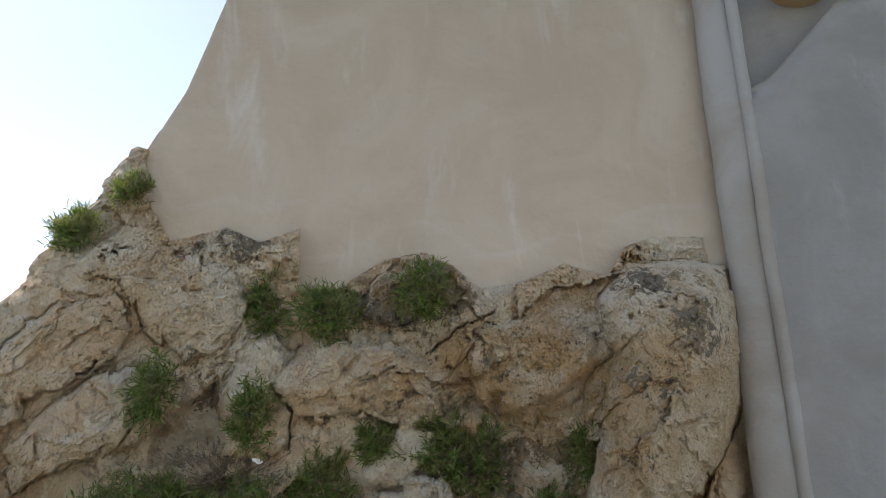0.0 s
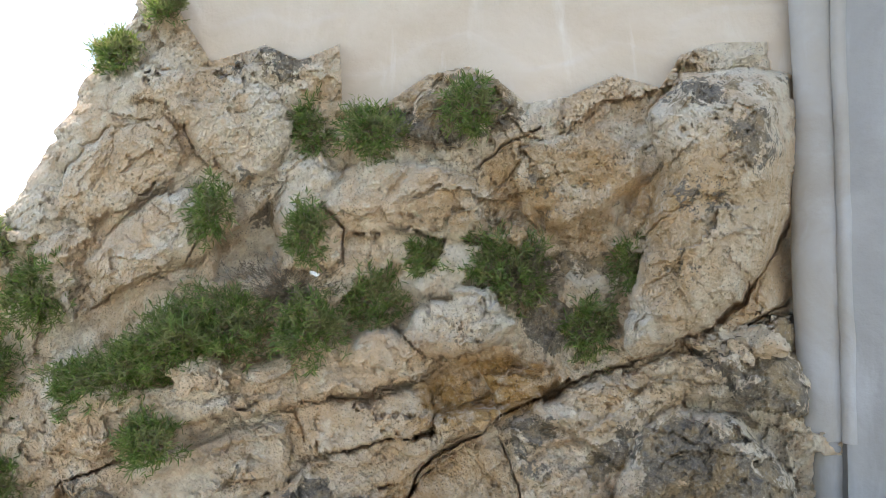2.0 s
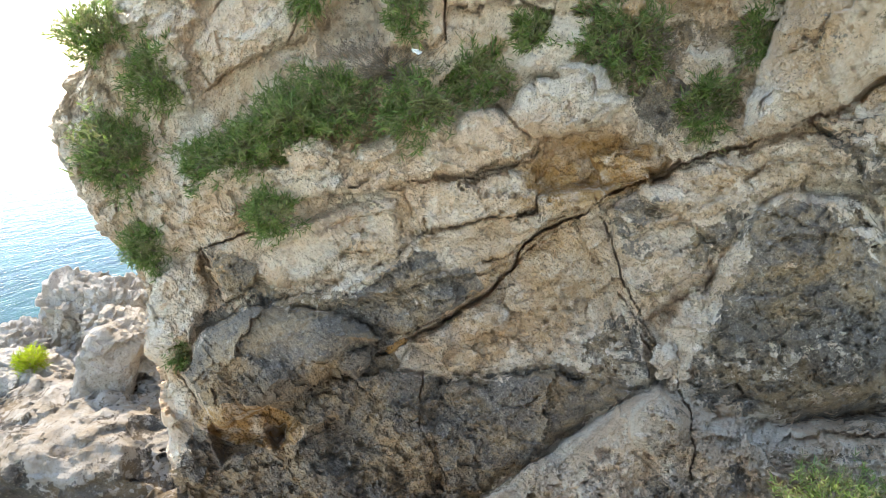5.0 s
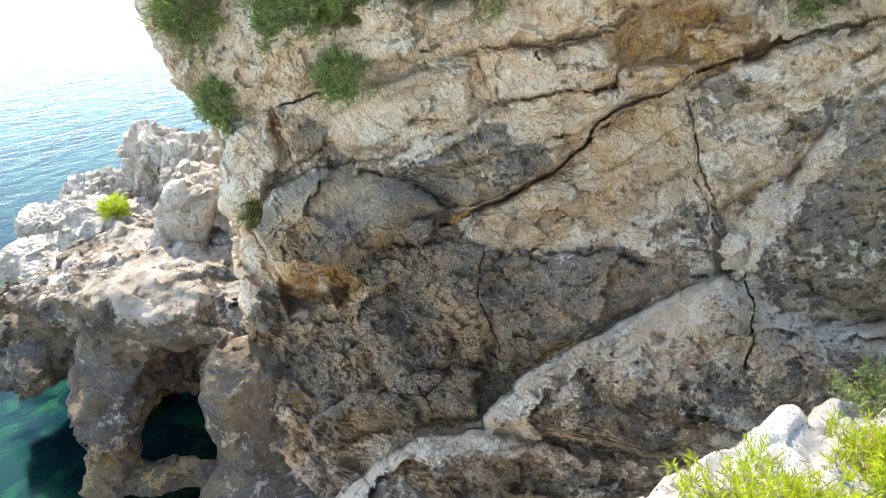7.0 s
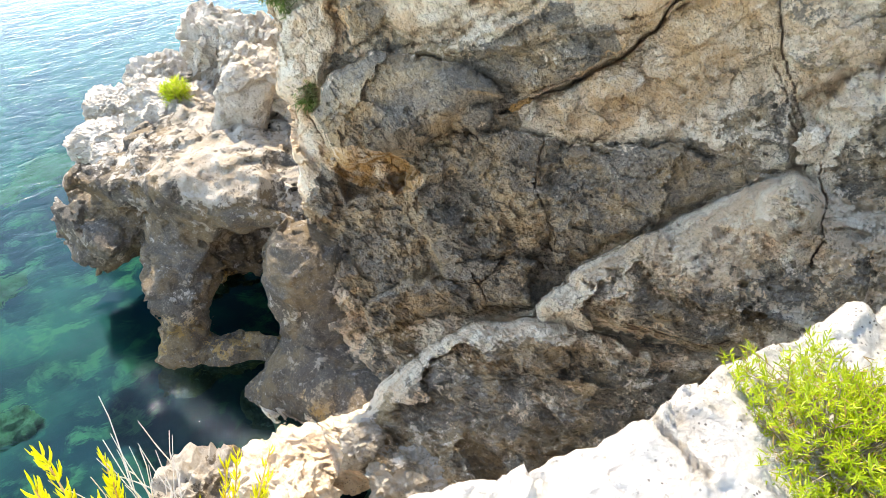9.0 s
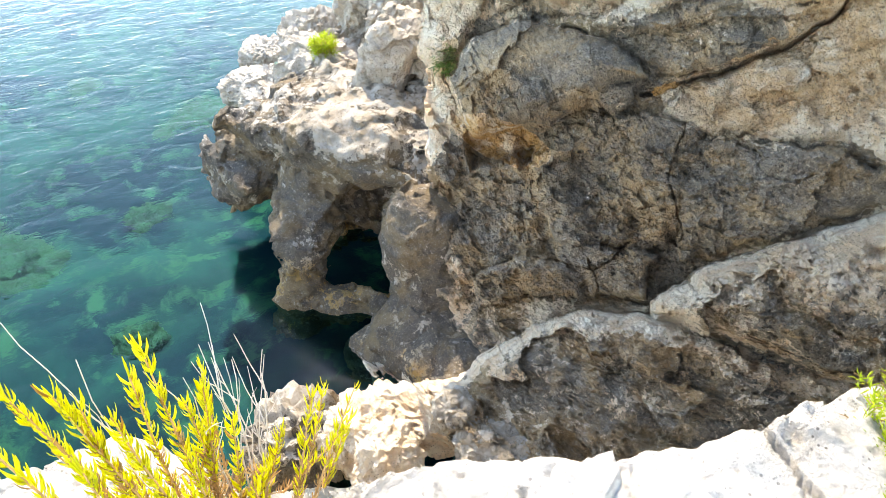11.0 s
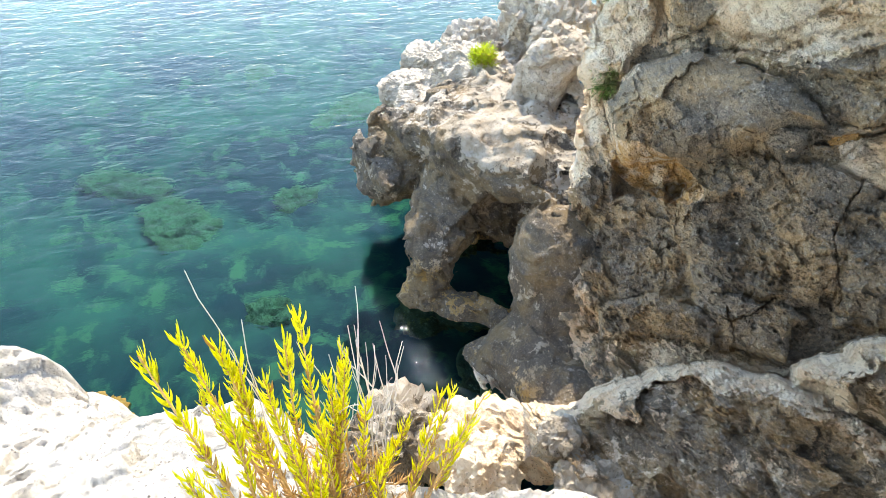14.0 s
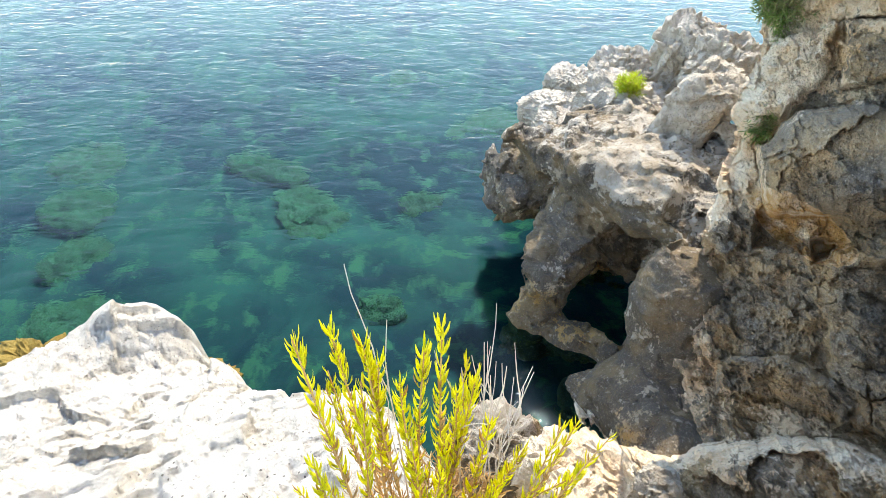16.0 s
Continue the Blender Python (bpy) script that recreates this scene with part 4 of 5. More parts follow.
def skin(field, low, high, cell):
    """The zero surface of a field as quads: one vertex in each cell that it crosses."""
    n = [int(math.ceil((h - l) / cell)) + 1 for l, h in zip(low, high)]
    ax = [l + cell * np.arange(k) for l, k in zip(low, n)]
    g = np.stack([a.ravel() for a in np.meshgrid(*ax, indexing="ij")], 1)
    v = field(g).reshape(n)
    inside = v < 0
    mixed = np.zeros([k - 1 for k in n], bool)
    corners = [(a, b, c) for a in (0, 1) for b in (0, 1) for c in (0, 1)]

    def cut(arr, a, b, c):
        return arr[a:n[0] - 1 + a, b:n[1] - 1 + b, c:n[2] - 1 + c]

    count = sum(cut(inside, *c).astype(int) for c in corners)
    mixed = (count > 0) & (count < 8)
    total, hits = np.zeros(mixed.shape + (3,)), np.zeros(mixed.shape)
    for p in corners:
        for axis in range(3):
            if p[axis]:
                continue
            q = list(p)
            q[axis] = 1
            va, vb = cut(v, *p), cut(v, *q)
            cross = (va < 0) != (vb < 0)
            t = np.where(cross, va / np.where(cross, va - vb, 1), 0)
            for k in range(3):
                total[..., k] += np.where(cross, p[k] + (t if k == axis else 0), 0)
            hits += cross
    ids = np.full(mixed.shape, -1)
    where = np.argwhere(mixed)
    ids[mixed] = np.arange(len(where))
    verts = np.array(low) + cell * (where + (total[mixed] / hits[mixed][:, None]))
    faces = []
    for axis in range(3):
        o1, o2 = [k for k in range(3) if k != axis]
        lo = [slice(1, n[k] - 1) for k in range(3)]
        lo[axis] = slice(0, n[axis] - 1)
        hi = list(lo)
        hi[axis] = slice(1, n[axis])
        a, b = inside[tuple(lo)], inside[tuple(hi)]
        at = np.argwhere(a != b)
        start = np.array([0 if k == axis else 1 for k in range(3)])
        at_cell = at + start
        e1, e2 = np.eye(3, dtype=int)[o1], np.eye(3, dtype=int)[o2]
        quad = np.stack([ids[tuple((at_cell - x).T)] for x in (0 * e1, e1, e1 + e2, e2)], 1)
        flip = a[tuple(at.T)] != (axis == 1)
        quad[~flip] = quad[~flip][:, ::-1]
        faces.append(quad)
    faces = np.concatenate(faces)
    return verts, faces[(faces >= 0).all(1)]


def spit_field(p):
    # the big rounded block with its sun-facing top, on a leaning pillar, with a cave beside it
    f = ellipsoid(p, (-6.45, 6.25, 1.62), (1.85, 1.22, 1.04), 4, 2.7)
    f = -melt(-f, -((p - np.array((-6.6, 6.0, 2.50))) @ np.array((-0.27, -0.10, 0.957))), 0.5)
    f = -melt(-f, -((p - np.array((-6.6, 5.16, 2.25))) @ np.array((0.10, -0.90, -0.42))), 0.18)
    f = melt(f, ellipsoid(p, (-7.95, 5.95, 1.15), (0.85, 0.80, 0.62), 0, 2.8), 0.12)
    f = melt(f, ellipsoid(p, (-8.55, 5.55, 0.95), (0.36, 0.36, 0.32)), 0.06)
    f = melt(f, ellipsoid(p, (-7.62, 5.22, 1.22), (0.34, 0.30, 0.30), 0, 3.0), 0.06)
    f = melt(f, ellipsoid(p, (-7.95, 5.20, 0.92), (0.30, 0.26, 0.24)), 0.06)
    f = melt(f, capsule(p, (-6.08, 4.62, -0.6), (-6.32, 4.98, 0.75), 0.40, 0.33), 0.15)
    f = melt(f, capsule(p, (-6.35, 5.0, 0.75), (-6.75, 5.6, 1.2), 0.36, 0.5), 0.2)
    f = melt(f, ellipsoid(p, (-7.3, 6.5, 0.4), (0.75, 0.6, 0.9), 0, 3.0), 0.2)
    f = melt(f, capsule(p, (-6.1, 4.72, -0.14), (-5.0, 5.3, -0.02), 0.27, 0.28), 0.12)
    f = melt(f, ellipsoid(p, (-5.55, 7.3, 1.75), (0.6, 0.6, 1.25)), 0.2)
    f = melt(f, ellipsoid(p, (-8.0, 8.2, 0.2), (2.3, 1.6, 1.35), -25), 0.3)
    f = melt(f, ellipsoid(p, (-6.6, 7.6, 0.9), (1.1, 0.8, 1.2)), 0.3)
    f = melt(f, ellipsoid(p, (-9.2, 7.0, 0.7), (0.9, 0.8, 0.75), 20), 0.2)
    f = melt(f, ellipsoid(p, (-5.3, 7.0, 0.3), (1.0, 0.7, 1.2)), 0.2)
    # the cave and the shadowed cleft against the cliff
    f = np.maximum(f, -ellipsoid(p, (-5.40, 5.62, 1.05), (0.64, 1.05, 0.92), 20))
    return f


def foot_field(p):
    f = ellipsoid(p, (-4.38, 5.42, 1.34), (0.50, 0.56, 0.76), 0, 2.4)
    f = melt(f, capsule(p, (-4.25, 5.3, 0.8), (-4.52, 4.66, -0.3), 0.40, 0.46), 0.2)
    f = melt(f, ellipsoid(p, (-4.72, 4.50, -0.30), (0.36, 0.36, 0.46), 20), 0.12)
    f = melt(f, capsule(p, (-4.2, 4.8, 0.1), (-3.2, 4.6, 0.2), 0.5, 0.5), 0.3)
    return f


def rough_rock(field, seed, gain=1.0):
    def rough(p):
        f = field(p)
        near = np.abs(f) < 0.4
        q = p[near]
        warp = np.stack([fbm(q * 1.2, 2, seed), fbm(q * 1.2 + 4, 2, seed + 1), fbm(q * 1.2 + 8, 2, seed + 2)], 1)
        c1 = cells((q + 0.3 * warp) * 1.5, seed + 5)
        c2 = cells((q + 0.1 * warp) * np.array([4.0, 4.0, 5.5]), seed + 9)
        f[near] += -0.18 * gain * (c1[2] - 0.5) - 0.30 * gain * c1[3] - 0.14 * fbm(q * 1.1, 3, seed + 13) - gain * (0.09 * (c2[2] - 0.5) + 0.18 * c2[3] + 0.09 * fbm(q * 4.0, 5, seed + 17, 0.68)) + 0.06 * (1 - step(0.08, 0.2, cells(q * 4.5, seed + 23)[0])) + 0.05 * gain * (cells(q * 9.0, seed + 27)[0] - 0.5)
        return f

    return rough


def rock_mass(name, field, seed, low, high, cell, material, label, film_shade_top, warm_low, gain=1.0, cover=1.0):
    v, f = skin(rough_rock(field, seed, gain), low, high, cell)
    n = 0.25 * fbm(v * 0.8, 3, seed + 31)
    dark = cover * (1 - step(film_shade_top - 0.5, film_shade_top + 0.4, v[:, 2] + n))
    warm = 1 - step(warm_low - 0.3, warm_low + 0.2, v[:, 2] + n)
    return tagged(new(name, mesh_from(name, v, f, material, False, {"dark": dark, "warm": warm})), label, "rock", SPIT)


# Dark film up to 2.5 m also puts the front face's shade into colour.
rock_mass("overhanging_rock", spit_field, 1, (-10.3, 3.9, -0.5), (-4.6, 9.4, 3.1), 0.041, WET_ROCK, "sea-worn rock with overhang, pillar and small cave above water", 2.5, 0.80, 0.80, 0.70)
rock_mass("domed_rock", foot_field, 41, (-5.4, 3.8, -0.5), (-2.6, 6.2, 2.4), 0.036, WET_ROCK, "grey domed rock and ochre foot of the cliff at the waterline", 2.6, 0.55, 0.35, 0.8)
# The wedge's colour is darker below 2.2 m.
boulder("wedge_rock", (-6.25, 6.95, 2.62), (0.36, 0.46, 0.84), (6, 27, 20), 4, SPIT_ROCK, "tall leaning limestone wedge with one sunlit face", "rock", 6, 4.5, 0.5, SPIT, 2.2)
boulder("shrub_rock", (-8.1, 7.45, 2.0), (0.72, 0.6, 0.46), (0, 5, 20), 5, SPIT_ROCK, "pale pitted rock carrying a bright green shrub", "rock", 6, 3.0, 0.7, SPIT, 1.7)
boulder("tip_rock", (-9.05, 6.95, 1.62), (0.78, 0.5, 0.30), (0, -8, 12), 6, SPIT_ROCK, "flat pale limestone rock at the tip of the spit", "rock", 6, 3.0, 0.6, SPIT, 1.3)
boulder("round_rock", (-8.35, 6.35, 1.72), (0.34, 0.30, 0.26), (0, 0, 30), 11, SPIT_ROCK, "rounded pale rock resting against the big block", "rock", 5, 2.6, 0.6, SPIT)
boulder("flat_rock", (-10.1, 8.1, 1.62), (0.62, 0.4, 0.20), (4, -6, 10), 7, SPIT_ROCK, "thin flat rock slab at the seaward edge", "rock", 6, 3.5, 0.6, SPIT, 1.4)
boulder("jagged_rock", (-9.1, 8.3, 2.05), (0.55, 0.5, 0.48), (0, 0, 40), 8, SPIT_ROCK, "jagged pale limestone rock on the spit", "rock", 6, 2.5, 1.0, SPIT)
boulder("crest_rock", (-8.05, 8.7, 2.65), (0.52, 0.5, 0.62), (0, 10, 0), 9, SPIT_ROCK, "jagged sunlit crest rock of the spit", "rock", 6, 2.5, 1.0, SPIT)
boulder("crest_rock", (-7.2, 8.5, 2.8), (0.5, 0.5, 0.52), (0, 10, 30), 10, SPIT_ROCK, "rounded crest rock beside the cliff", "rock", 6, 2.5, 0.9, SPIT)
GULLY = "rocks of the gully"
boulder("gully_rock", (-3.5, 3.1, 0.5), (0.42, 0.36, 0.45), (0, 8, 20), 15, ROCK, "cream angular rock at the mouth of the gully", "rock", 5, 2.8, 0.75, GULLY, 0.3)
boulder("gully_rock", (-3.0, 2.95, 0.72), (0.32, 0.3, 0.38), (0, 0, 40), 20, ROCK, "pale rock closing the head of the gully", "rock", 5, 2.8, 0.75, GULLY, 0.3)
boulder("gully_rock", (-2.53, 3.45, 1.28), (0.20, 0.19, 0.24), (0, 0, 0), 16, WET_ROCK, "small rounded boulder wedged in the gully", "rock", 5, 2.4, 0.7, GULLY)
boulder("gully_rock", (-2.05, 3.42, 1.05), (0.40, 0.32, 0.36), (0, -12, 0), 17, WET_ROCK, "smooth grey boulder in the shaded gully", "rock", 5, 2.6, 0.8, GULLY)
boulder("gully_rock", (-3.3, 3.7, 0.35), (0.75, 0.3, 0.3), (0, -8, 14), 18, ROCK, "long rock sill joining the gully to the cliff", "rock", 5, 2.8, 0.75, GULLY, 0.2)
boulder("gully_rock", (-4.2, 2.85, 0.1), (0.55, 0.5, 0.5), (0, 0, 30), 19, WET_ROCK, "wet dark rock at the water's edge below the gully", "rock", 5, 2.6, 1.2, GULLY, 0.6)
SUNK = "sunken rocks"
for k, (x, y, rx, ry) in enumerate([(-12.4, 3.2, 1.1, 0.65), (-15.4, -1.2, 0.9, 0.8), (-15.0, 3.0, 1.1, 0.5), (-8.5, 3.2, 0.42, 0.34), (-11.0, -1.5, 1.0, 0.7), (-11.6, 5.5, 0.5, 0.4), (-14.3, 8.6, 1.6, 0.8), (-13.2, -1.4, 0.8, 0.6), (-18.3, 8.2, 1.3, 0.5), (-17.6, -0.9, 1.0, 0.9)]):
    depth = -1.3 - 0.16 * min(max(math.hypot(x + 4, y - 5) - 3, 0), 12)
    boulder("sunken_rock", (x, y, depth + 0.05), (rx, ry, 0.13), (0, 0, 20 * k), 30 + k, SUNKEN, "algae-covered boulder lying under clear shallow water", "rock", 5, 2.2, 0.8, SUNK)


# ---- plants ----
def blades(base, direction, length, width, rng, curl=0.35):
    """Narrow bent leaves: arrays of base points and directions give one mesh of two quads a leaf."""
    n = len(base)
    direction = direction / (np.linalg.norm(direction, axis=1)[:, None] + 1e-9)
    side = np.cross(direction, rng.normal(size=(n, 3)))
    side /= np.linalg.norm(side, axis=1)[:, None] + 1e-9
    up = np.cross(side, direction)
    L, W = length[:, None], width[:, None]
    mid = base + direction * L * 0.55 + up * L * curl * 0.25
    tip = base + direction * L * 0.95 + up * L * curl
    v = np.stack([base - side * W * 0.25, base + side * W * 0.25, mid + side * W * 0.5, mid - side * W * 0.5, tip + side * W * 0.15, tip - side * W * 0.15], 1)
    k = np.arange(n)[:, None] * 6
    return v.reshape(-1, 3), np.concatenate([k + np.array([[0, 1, 2, 3]]), k + np.array([[3, 2, 4, 5]])])


def shrub(name, at, size, seed, leaf, label, outward=(0, -1, 0.5), density=1.0, leaf_len=0.045, droop=0.0, turn=0.0, category="shrub", group="shrubs on the rock", dry=0.15):
    """A cushion of leafy sprigs on dry twigs, growing out of the rock."""
    rng = np.random.default_rng(seed)
    size = np.array(size)
    outward = np.array(outward, float)
    outward /= np.linalg.norm(outward)
    n = int(density * 1500 * (size[0] * size[2] + size[0] * size[1])) + 60
    d = rng.normal(size=(n * 2, 3))
    d /= np.linalg.norm(d, axis=1)[:, None]
    d = d[(d @ outward) > -0.35][:n]
    n = len(d)
    lump = 0.75 + 0.75 * fbm(d * 2.6 + seed, 3, seed)
    r = (0.45 + 0.55 * rng.random(n) ** 0.5) * lump
    c, s = math.cos(radians(turn)), math.sin(radians(turn))
    local = d * r[:, None] * size
    tips = np.stack([local[:, 0] * c - local[:, 2] * s, local[:, 1], local[:, 0] * s + local[:, 2] * c], 1)
    grow = d * 0.6 + outward * 0.5 + np.array([0, 0, 0.55 - droop]) + 0.35 * rng.normal(size=(n, 3))
    grow /= np.linalg.norm(grow, axis=1)[:, None]
    per = 9
    along = np.tile(np.linspace(0, 1, per), n)
    base = np.repeat(tips, per, 0) + np.repeat(grow, per, 0) * along[:, None] * leaf_len * 1.6
    aim = np.repeat(grow, per, 0) * 0.7 + rng.normal(size=(n * per, 3)) * 0.55
    v, f = blades(base, aim, leaf_len * (0.7 + 0.6 * rng.random(n * per)), leaf_len * 0.16 * (0.8 + 0.5 * rng.random(n * per)), rng)
    thing = tagged(new(name), label, category, group)
    thing.location = at
    tagged(part("foliage", mesh_from("foliage", v, f, leaf), thing), kind="stuff")
    m = max(20, int(n * dry))
    pick = rng.choice(n, m)
    root = tips[pick] * 0.15 - outward * size.min() * 0.3
    tv, tf = [], []
    for q in range(m):
        a, b = root[q], tips[pick[q]] + grow[pick[q]] * leaf_len
        bend = rng.normal(size=3) * 0.12 * np.linalg.norm(b - a)
        pts = [a + (b - a) * w + bend * math.sin(w * math.pi) for w in (0, 0.35, 0.7, 1)]
        w1, w2 = tube(pts, [0.004, 0.0035, 0.0025, 0.0015], 3)
        tf.append(w2 + sum(len(x) for x in tv))
        tv.append(w1)
    tagged(part("dry_twig", mesh_from("dry_twig", np.concatenate(tv), np.concatenate(tf), DRY_TWIG), thing, "dry brown twigs"), kind="stuff")
    return thing


G = "green samphire cushion growing from a crack in the rock"
for k, (x, y, z, sx, sy, sz_, turn, droop, leaf) in enumerate([
    (-3.70, 5.6, 5.62, 0.26, 0.2, 0.22, 10, 0.4, 0), (-3.28, 5.6, 5.78, 0.36, 0.26, 0.26, 20, 0.3, 0), (-2.88, 5.62, 6.02, 0.40, 0.30, 0.27, 24, 0.1, 0), (-2.38, 5.60, 6.14, 0.40, 0.28, 0.33, 10, 0.2, 0), (-1.62, 5.60, 6.12, 0.30, 0.22, 0.26, 15, 0.4, 0),
    (-1.10, 5.65, 6.42, 0.26, 0.22, 0.27, 0, 0.3, 0), (0.10, 5.60, 6.66, 0.38, 0.22, 0.30, -30, 0.5, 0), (0.80, 5.80, 6.12, 0.18, 0.15, 0.25, -10, 0.5, 0),
    (-1.10, 5.95, 7.86, 0.24, 0.18, 0.22, -15, 0.7, 0), (-0.22, 5.95, 8.06, 0.17, 0.14, 0.25, 0, 0.8, 0), (-1.64, 5.98, 7.90, 0.12, 0.10, 0.27, 0, 0.9, 0),
    (-2.55, 5.95, 7.18, 0.13, 0.12, 0.28, -10, 0.9, 0), (-1.68, 5.95, 7.00, 0.16, 0.12, 0.24, -10, 0.8, 0), (-4.15, 5.75, 6.45, 0.27, 0.2, 0.38, -15, 0.5, 0),
    (-4.78, 5.95, 6.85, 0.34, 0.25, 0.26, 20, 0.2, 0), (-4.75, 5.60, 5.70, 0.40, 0.22, 0.38, -15, 0.5, 0), (-4.55, 5.62, 4.72, 0.22, 0.18, 0.24, 0, 0.4, 0),
    (-3.12, 5.50, 5.12, 0.24, 0.18, 0.20, 10, 0.3, 0), (-4.38, 5.30, 3.58, 0.09, 0.08, 0.14, 0, 0.4, 0), (-3.42, 6.1, 8.62, 0.20, 0.16, 0.20, 40, 0.1, 0),
    (-2.98, 6.1, 9.02, 0.13, 0.12, 0.10, 30, 0.1, 0), (1.12, 5.85, 6.65, 0.08, 0.10, 0.24, -15, 0.6, 0), (-0.6, 5.9, 6.75, 0.14, 0.12, 0.13, 0, 0.3, 0)]):
    spot = on_cliff(x, z)
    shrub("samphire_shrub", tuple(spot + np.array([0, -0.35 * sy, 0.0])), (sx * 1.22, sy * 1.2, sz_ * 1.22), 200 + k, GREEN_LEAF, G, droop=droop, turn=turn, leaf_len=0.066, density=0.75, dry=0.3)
spot = on_cliff(-1.85, 6.5)
shrub("dry_shrub", tuple(spot + np.array([0, -0.1, 0.0])), (0.62, 0.26, 0.32), 290, DRY_LEAF, "dead brown shrub tangled behind the green cushion", leaf_len=0.03, density=0.7, dry=0.7)
spot = on_cliff(0.35, 6.6)
shrub("dry_shrub", tuple(spot + np.array([0, -0.05, 0.0])), (0.26, 0.14, 0.2), 291, DRY_LEAF, "withered brownish shrub on the bulging rock", leaf_len=0.03, density=0.8, dry=0.5)
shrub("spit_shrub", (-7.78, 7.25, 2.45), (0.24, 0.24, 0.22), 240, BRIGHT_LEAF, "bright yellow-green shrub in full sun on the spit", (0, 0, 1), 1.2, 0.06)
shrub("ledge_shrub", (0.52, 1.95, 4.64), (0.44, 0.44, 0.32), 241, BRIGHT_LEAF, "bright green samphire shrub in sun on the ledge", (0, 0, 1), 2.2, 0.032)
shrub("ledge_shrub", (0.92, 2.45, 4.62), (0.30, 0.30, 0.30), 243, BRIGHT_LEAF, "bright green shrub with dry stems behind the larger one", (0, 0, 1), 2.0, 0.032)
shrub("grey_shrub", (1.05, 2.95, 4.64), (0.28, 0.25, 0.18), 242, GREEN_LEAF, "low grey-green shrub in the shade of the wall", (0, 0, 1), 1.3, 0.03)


def shoot(thing, root, tip, seed, leaf, leaves=64, leaf_len=0.058, bow=0.10, bare=0.36):
    """One leafy shoot: a bowed stem with curved fleshy leaves crowding its upper part and dry ones below."""
    rng = np.random.default_rng(seed)
    root, tip = np.array(root), np.array(tip)
    t = np.linspace(0, 1, 14)
    mid = (root + tip) / 2 + np.array([rng.normal() * 0.02, rng.normal() * 0.02, -bow * np.linalg.norm((tip - root)[:2])]) + rng.normal(size=3) * 0.015
    curve = ((1 - t) ** 2)[:, None] * root + (2 * t * (1 - t))[:, None] * mid + (t ** 2)[:, None] * tip
    v, f = tube(curve, np.linspace(0.005, 0.0018, 14), 6)
    stem = part("shoot", mesh_from("shoot", v, f, BROWN_STEM), thing)

    def along(u):
        return np.stack([np.interp(u, t, curve[:, k]) for k in range(3)], 1), np.stack([np.interp(u, t, np.gradient(curve[:, k])) for k in range(3)], 1)

    for name, count, lo, hi, mat, size, label in (("foliage", leaves, bare, 1.0, leaf, leaf_len, ""), ("withered_foliage", leaves, 0.05, bare + 0.18, BROWN_STEM, leaf_len * 0.7, "withered brown leaves")):
        u = lo + (hi - lo) * rng.random(count) ** 0.8
        base, tangent = along(u)
        tangent /= np.linalg.norm(tangent, axis=1)[:, None] + 1e-9
        spread = rng.normal(size=(count, 3))
        spread -= (spread * tangent).sum(1)[:, None] * tangent
        spread /= np.linalg.norm(spread, axis=1)[:, None] + 1e-9
        aim = tangent * (0.8 + 0.6 * u[:, None]) + spread * 1.8 + np.array([0, 0, 0.25])
        n = count
        L = size * (0.7 + 0.6 * rng.random(n)) * (1.0 - 0.35 * u)
        W = L * 0.060 + 0.0008
        aim /= np.linalg.norm(aim, axis=1)[:, None]
        side = np.cross(aim, rng.normal(size=(n, 3)))
        side /= np.linalg.norm(side, axis=1)[:, None] + 1e-9
        pts = []
        for q, wide in ((0.0, 0.5), (0.3, 1.0), (0.65, 1.0), (1.0, 0.25)):
            centre = base + aim * (L * q)[:, None] + np.array([0, 0, 1.0]) * (0.45 * L * q * q)[:, None] - spread * (0.30 * L * q * q)[:, None]
            up = np.cross(side, aim) * (W * wide * 0.45)[:, None]
            pts += [centre - side * (W * wide)[:, None], centre + up, centre + side * (W * wide)[:, None]]
        v = np.stack(pts, 1).reshape(-1, 3)
        k = np.arange(n)[:, None] * 12
        f = np.concatenate([k + np.array([[r * 3 + c, r * 3 + (c + 1) % 3, r * 3 + 3 + (c + 1) % 3, r * 3 + 3 + c]]) for r in range(3) for c in range(3)])
        tagged(part(name, mesh_from(name, v, f, mat), stem, label), kind="stuff")
    return stem


def bare_twig(thing, root, tip, seed):
    """A pale dead twig with a few forks."""
    rng = np.random.default_rng(seed)
    root, tip = np.array(root), np.array(tip)
    t = np.linspace(0, 1, 9)
    curve = root + (tip - root) * t[:, None] + np.cumsum(rng.normal(size=(9, 3)) * 0.006, 0)
    vs, fs, total = [], [], 0
    for k in range(5):
        if k == 0:
            c, r = curve, np.linspace(0.0032, 0.0010, 9)
        else:
            a = curve[2 + k]
            d = (tip - root) * (0.28 + 0.1 * rng.random()) + rng.normal(size=3) * 0.05
            c = a + d * np.linspace(0, 1, 6)[:, None] + np.cumsum(rng.normal(size=(6, 3)) * 0.005, 0)
            c = c - c[0] + a
            r = np.linspace(0.0018, 0.0008, 6)
        v, f = tube(c, r, 5)
        vs.append(v)
        fs.append(f + total)
        total += len(v)
    part("bare_twig", mesh_from("bare_twig", np.concatenate(vs), np.concatenate(fs), PALE_TWIG), thing, "pale bare dead twig")


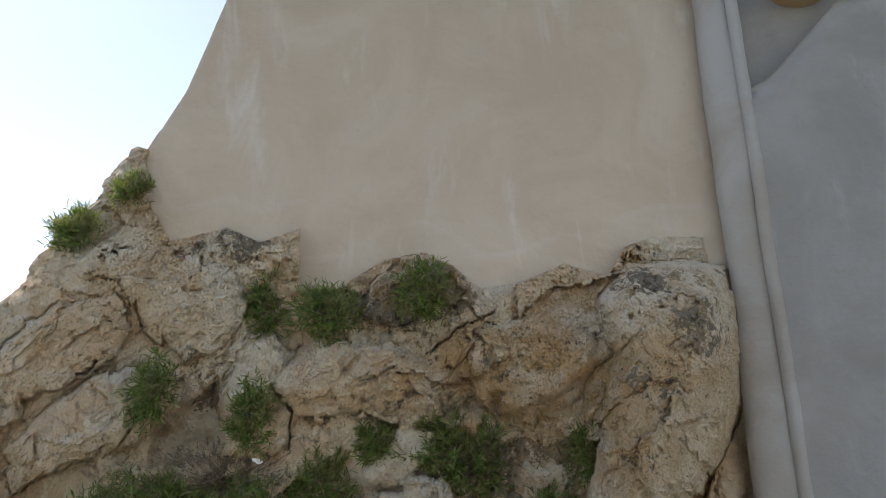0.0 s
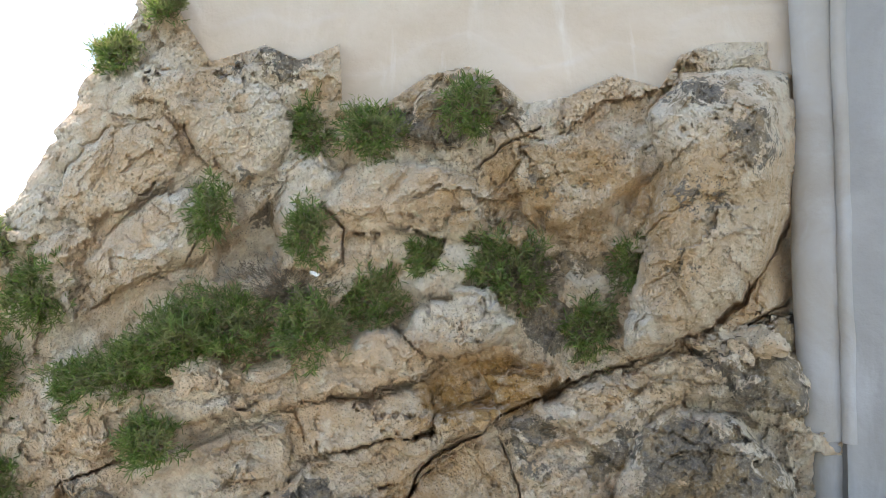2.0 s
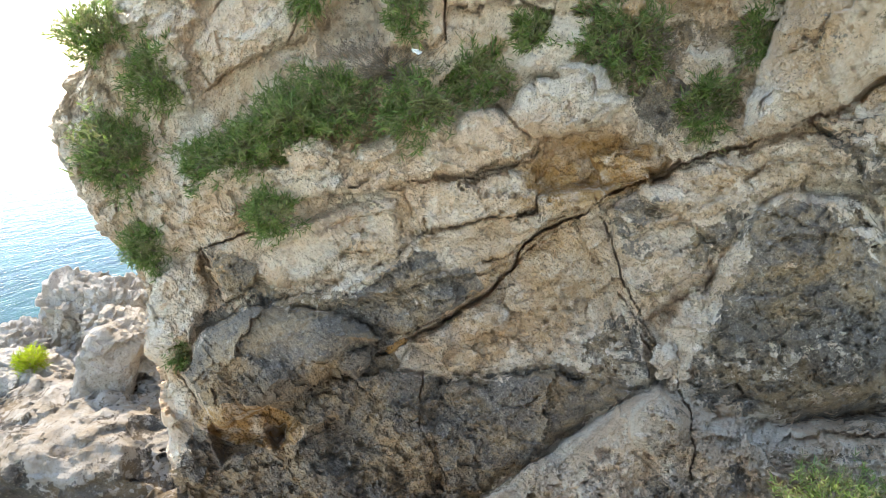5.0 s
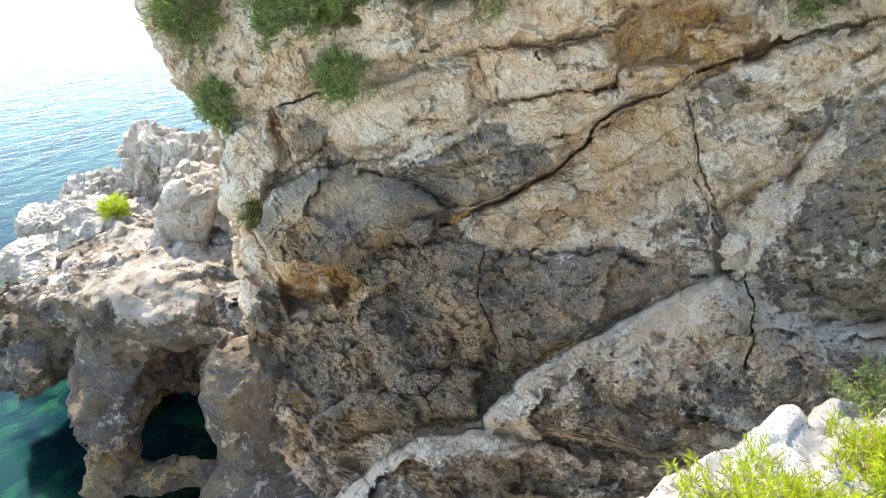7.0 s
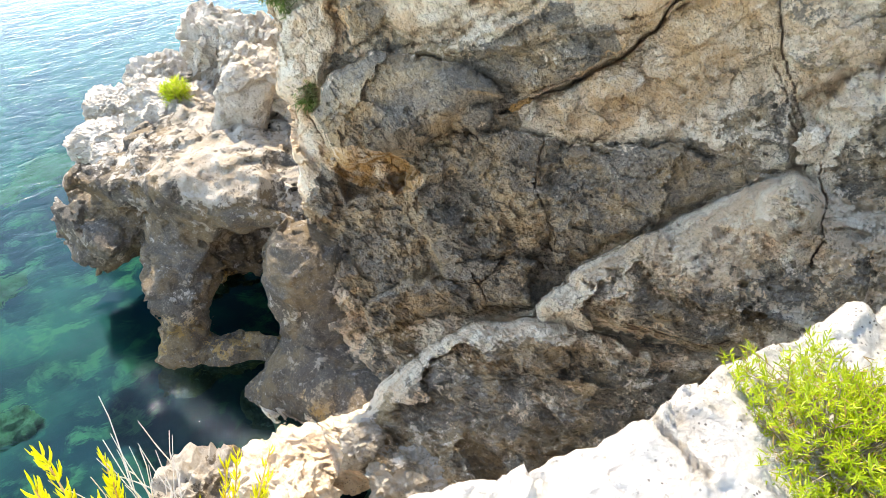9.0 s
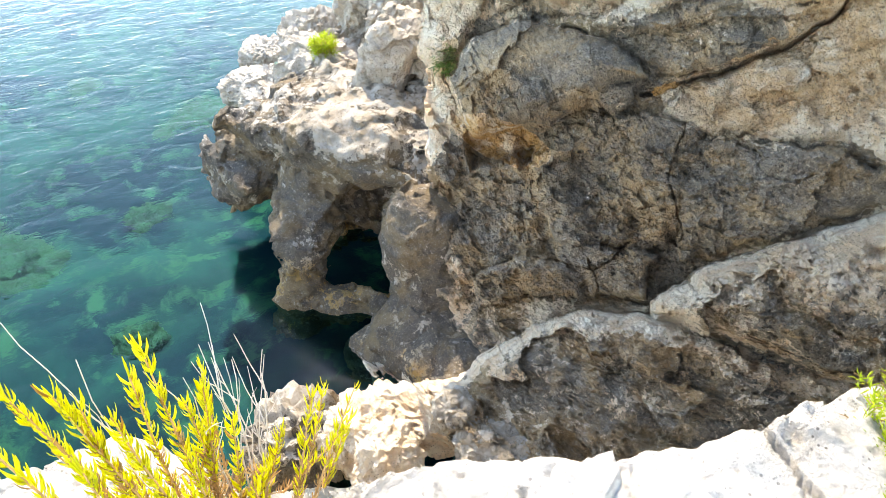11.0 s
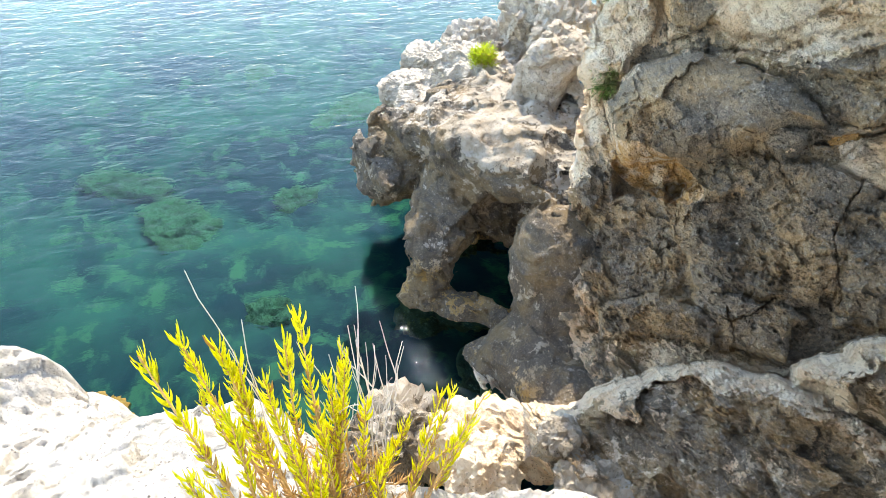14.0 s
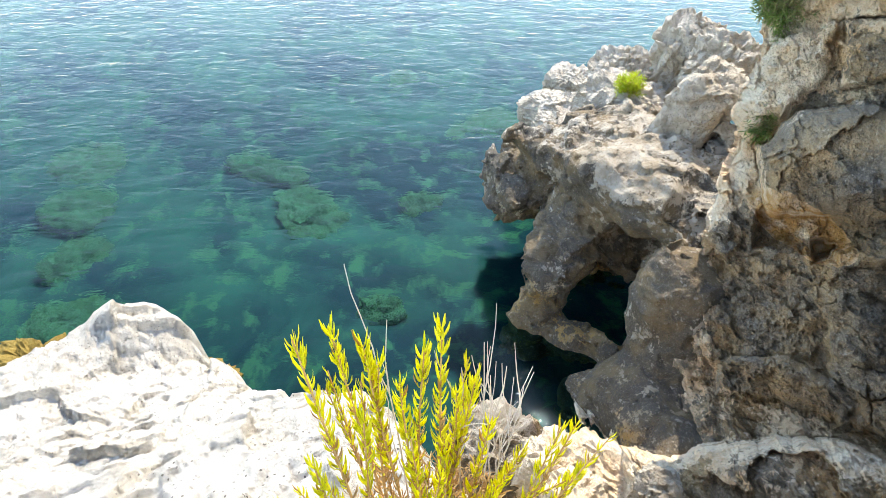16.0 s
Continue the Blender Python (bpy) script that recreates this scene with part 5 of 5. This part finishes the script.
plant = tagged(new("rock_samphire"), "tall yellow-green samphire plant with dry brown lower stems on the ledge", "plant")
rng = np.random.default_rng(77)
for k, (ty, tz, lean) in enumerate([(0.19, 5.66, 0.0), (0.26, 5.65, 0.0), (0.32, 5.59, 0.0), (0.35, 5.53, 0.0), (0.38, 5.49, 0.03), (0.45, 5.52, 0.0), (0.49, 5.57, 0.0), (0.53, 5.36, 0.0), (0.59, 5.35, -0.02), (0.60, 5.26, 0.04),
                                     (0.86, 5.07, 0.0), (0.96, 4.87, 0.02), (0.74, 5.04, 0.0), (0.90, 4.92, 0.06), (0.29, 5.45, 0.06), (0.18, 5.40, 0.08), (0.12, 5.34, 0.12), (0.38, 5.38, 0.08), (0.47, 5.30, 0.06), (0.62, 5.08, 0.08), (0.42, 5.30, 0.14), (0.55, 5.14, 0.14), (0.30, 5.30, 0.14), (0.24, 5.24, 0.18), (0.36, 5.20, 0.2), (0.5, 5.12, 0.2)]):
    root = (-1.16 + 0.08 * rng.normal() + lean * 0.4, 0.46 + 0.30 * (ty - 0.45) + 0.05 * rng.normal(), 4.62)
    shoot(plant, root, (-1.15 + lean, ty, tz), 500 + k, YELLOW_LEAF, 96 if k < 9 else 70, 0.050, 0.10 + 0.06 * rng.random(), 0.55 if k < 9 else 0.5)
for k in range(30):
    a, r = rng.random() * 6.28, 0.08 + 0.34 * rng.random()
    root = (-1.12 + 0.5 * r * math.cos(a), 0.46 + 0.5 * r * math.sin(a), 4.62)
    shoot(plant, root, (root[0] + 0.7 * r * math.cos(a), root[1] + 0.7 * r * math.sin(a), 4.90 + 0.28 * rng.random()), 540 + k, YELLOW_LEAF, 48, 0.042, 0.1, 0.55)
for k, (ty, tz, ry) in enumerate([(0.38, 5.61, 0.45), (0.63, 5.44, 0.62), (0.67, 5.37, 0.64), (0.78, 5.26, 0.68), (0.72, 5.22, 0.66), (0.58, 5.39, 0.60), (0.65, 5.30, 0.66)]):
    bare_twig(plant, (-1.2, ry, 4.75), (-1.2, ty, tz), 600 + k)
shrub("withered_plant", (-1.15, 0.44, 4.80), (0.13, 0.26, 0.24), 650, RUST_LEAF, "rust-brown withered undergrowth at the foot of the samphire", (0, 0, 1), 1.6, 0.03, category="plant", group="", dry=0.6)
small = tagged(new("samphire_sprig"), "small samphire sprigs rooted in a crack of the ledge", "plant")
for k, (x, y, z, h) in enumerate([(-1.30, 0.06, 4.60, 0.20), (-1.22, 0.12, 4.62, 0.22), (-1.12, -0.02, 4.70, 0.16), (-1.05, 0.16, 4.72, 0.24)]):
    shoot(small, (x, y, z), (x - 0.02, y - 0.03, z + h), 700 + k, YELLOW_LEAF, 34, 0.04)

# ---- small things ----
at = on_cliff(-1.62, 6.62)
paper = boulder("paper_scrap", (float(at[0]), float(at[1]) - 0.06, float(at[2]) + 0.02), (0.05, 0.02, 0.03), (10, 20, 0), 801, plaster_material("white_paper", (0.75, 0.75, 0.74), (0.82, 0.82, 0.82), (0.88, 0.88, 0.88)), "crumpled white paper scrap caught on the rock", "litter", 3, 2.0, 0.35)
WEED = rock_material("golden_seaweed", (0.28, 0.20, 0.05), (0.33, 0.22, 0.05), (0.35, 0.24, 0.06), (0.10, 0.07, 0.02), (0.16, 0.11, 0.03), 0.2)
for k, (x, y, rx, ry) in enumerate([(-8.3, -1.6, 0.8, 0.35), (-7.4, -0.9, 0.7, 0.3), (-7.0, 0.2, 0.5, 0.3)]):
    boulder("seaweed_clump", (x, y, 0.0), (rx, ry, 0.10), (0, 0, 40), 810 + k, WEED, "golden-brown seaweed fringe along the waterline", "seaweed", 5, 2.2, 1.0, "seaweed along the shore")
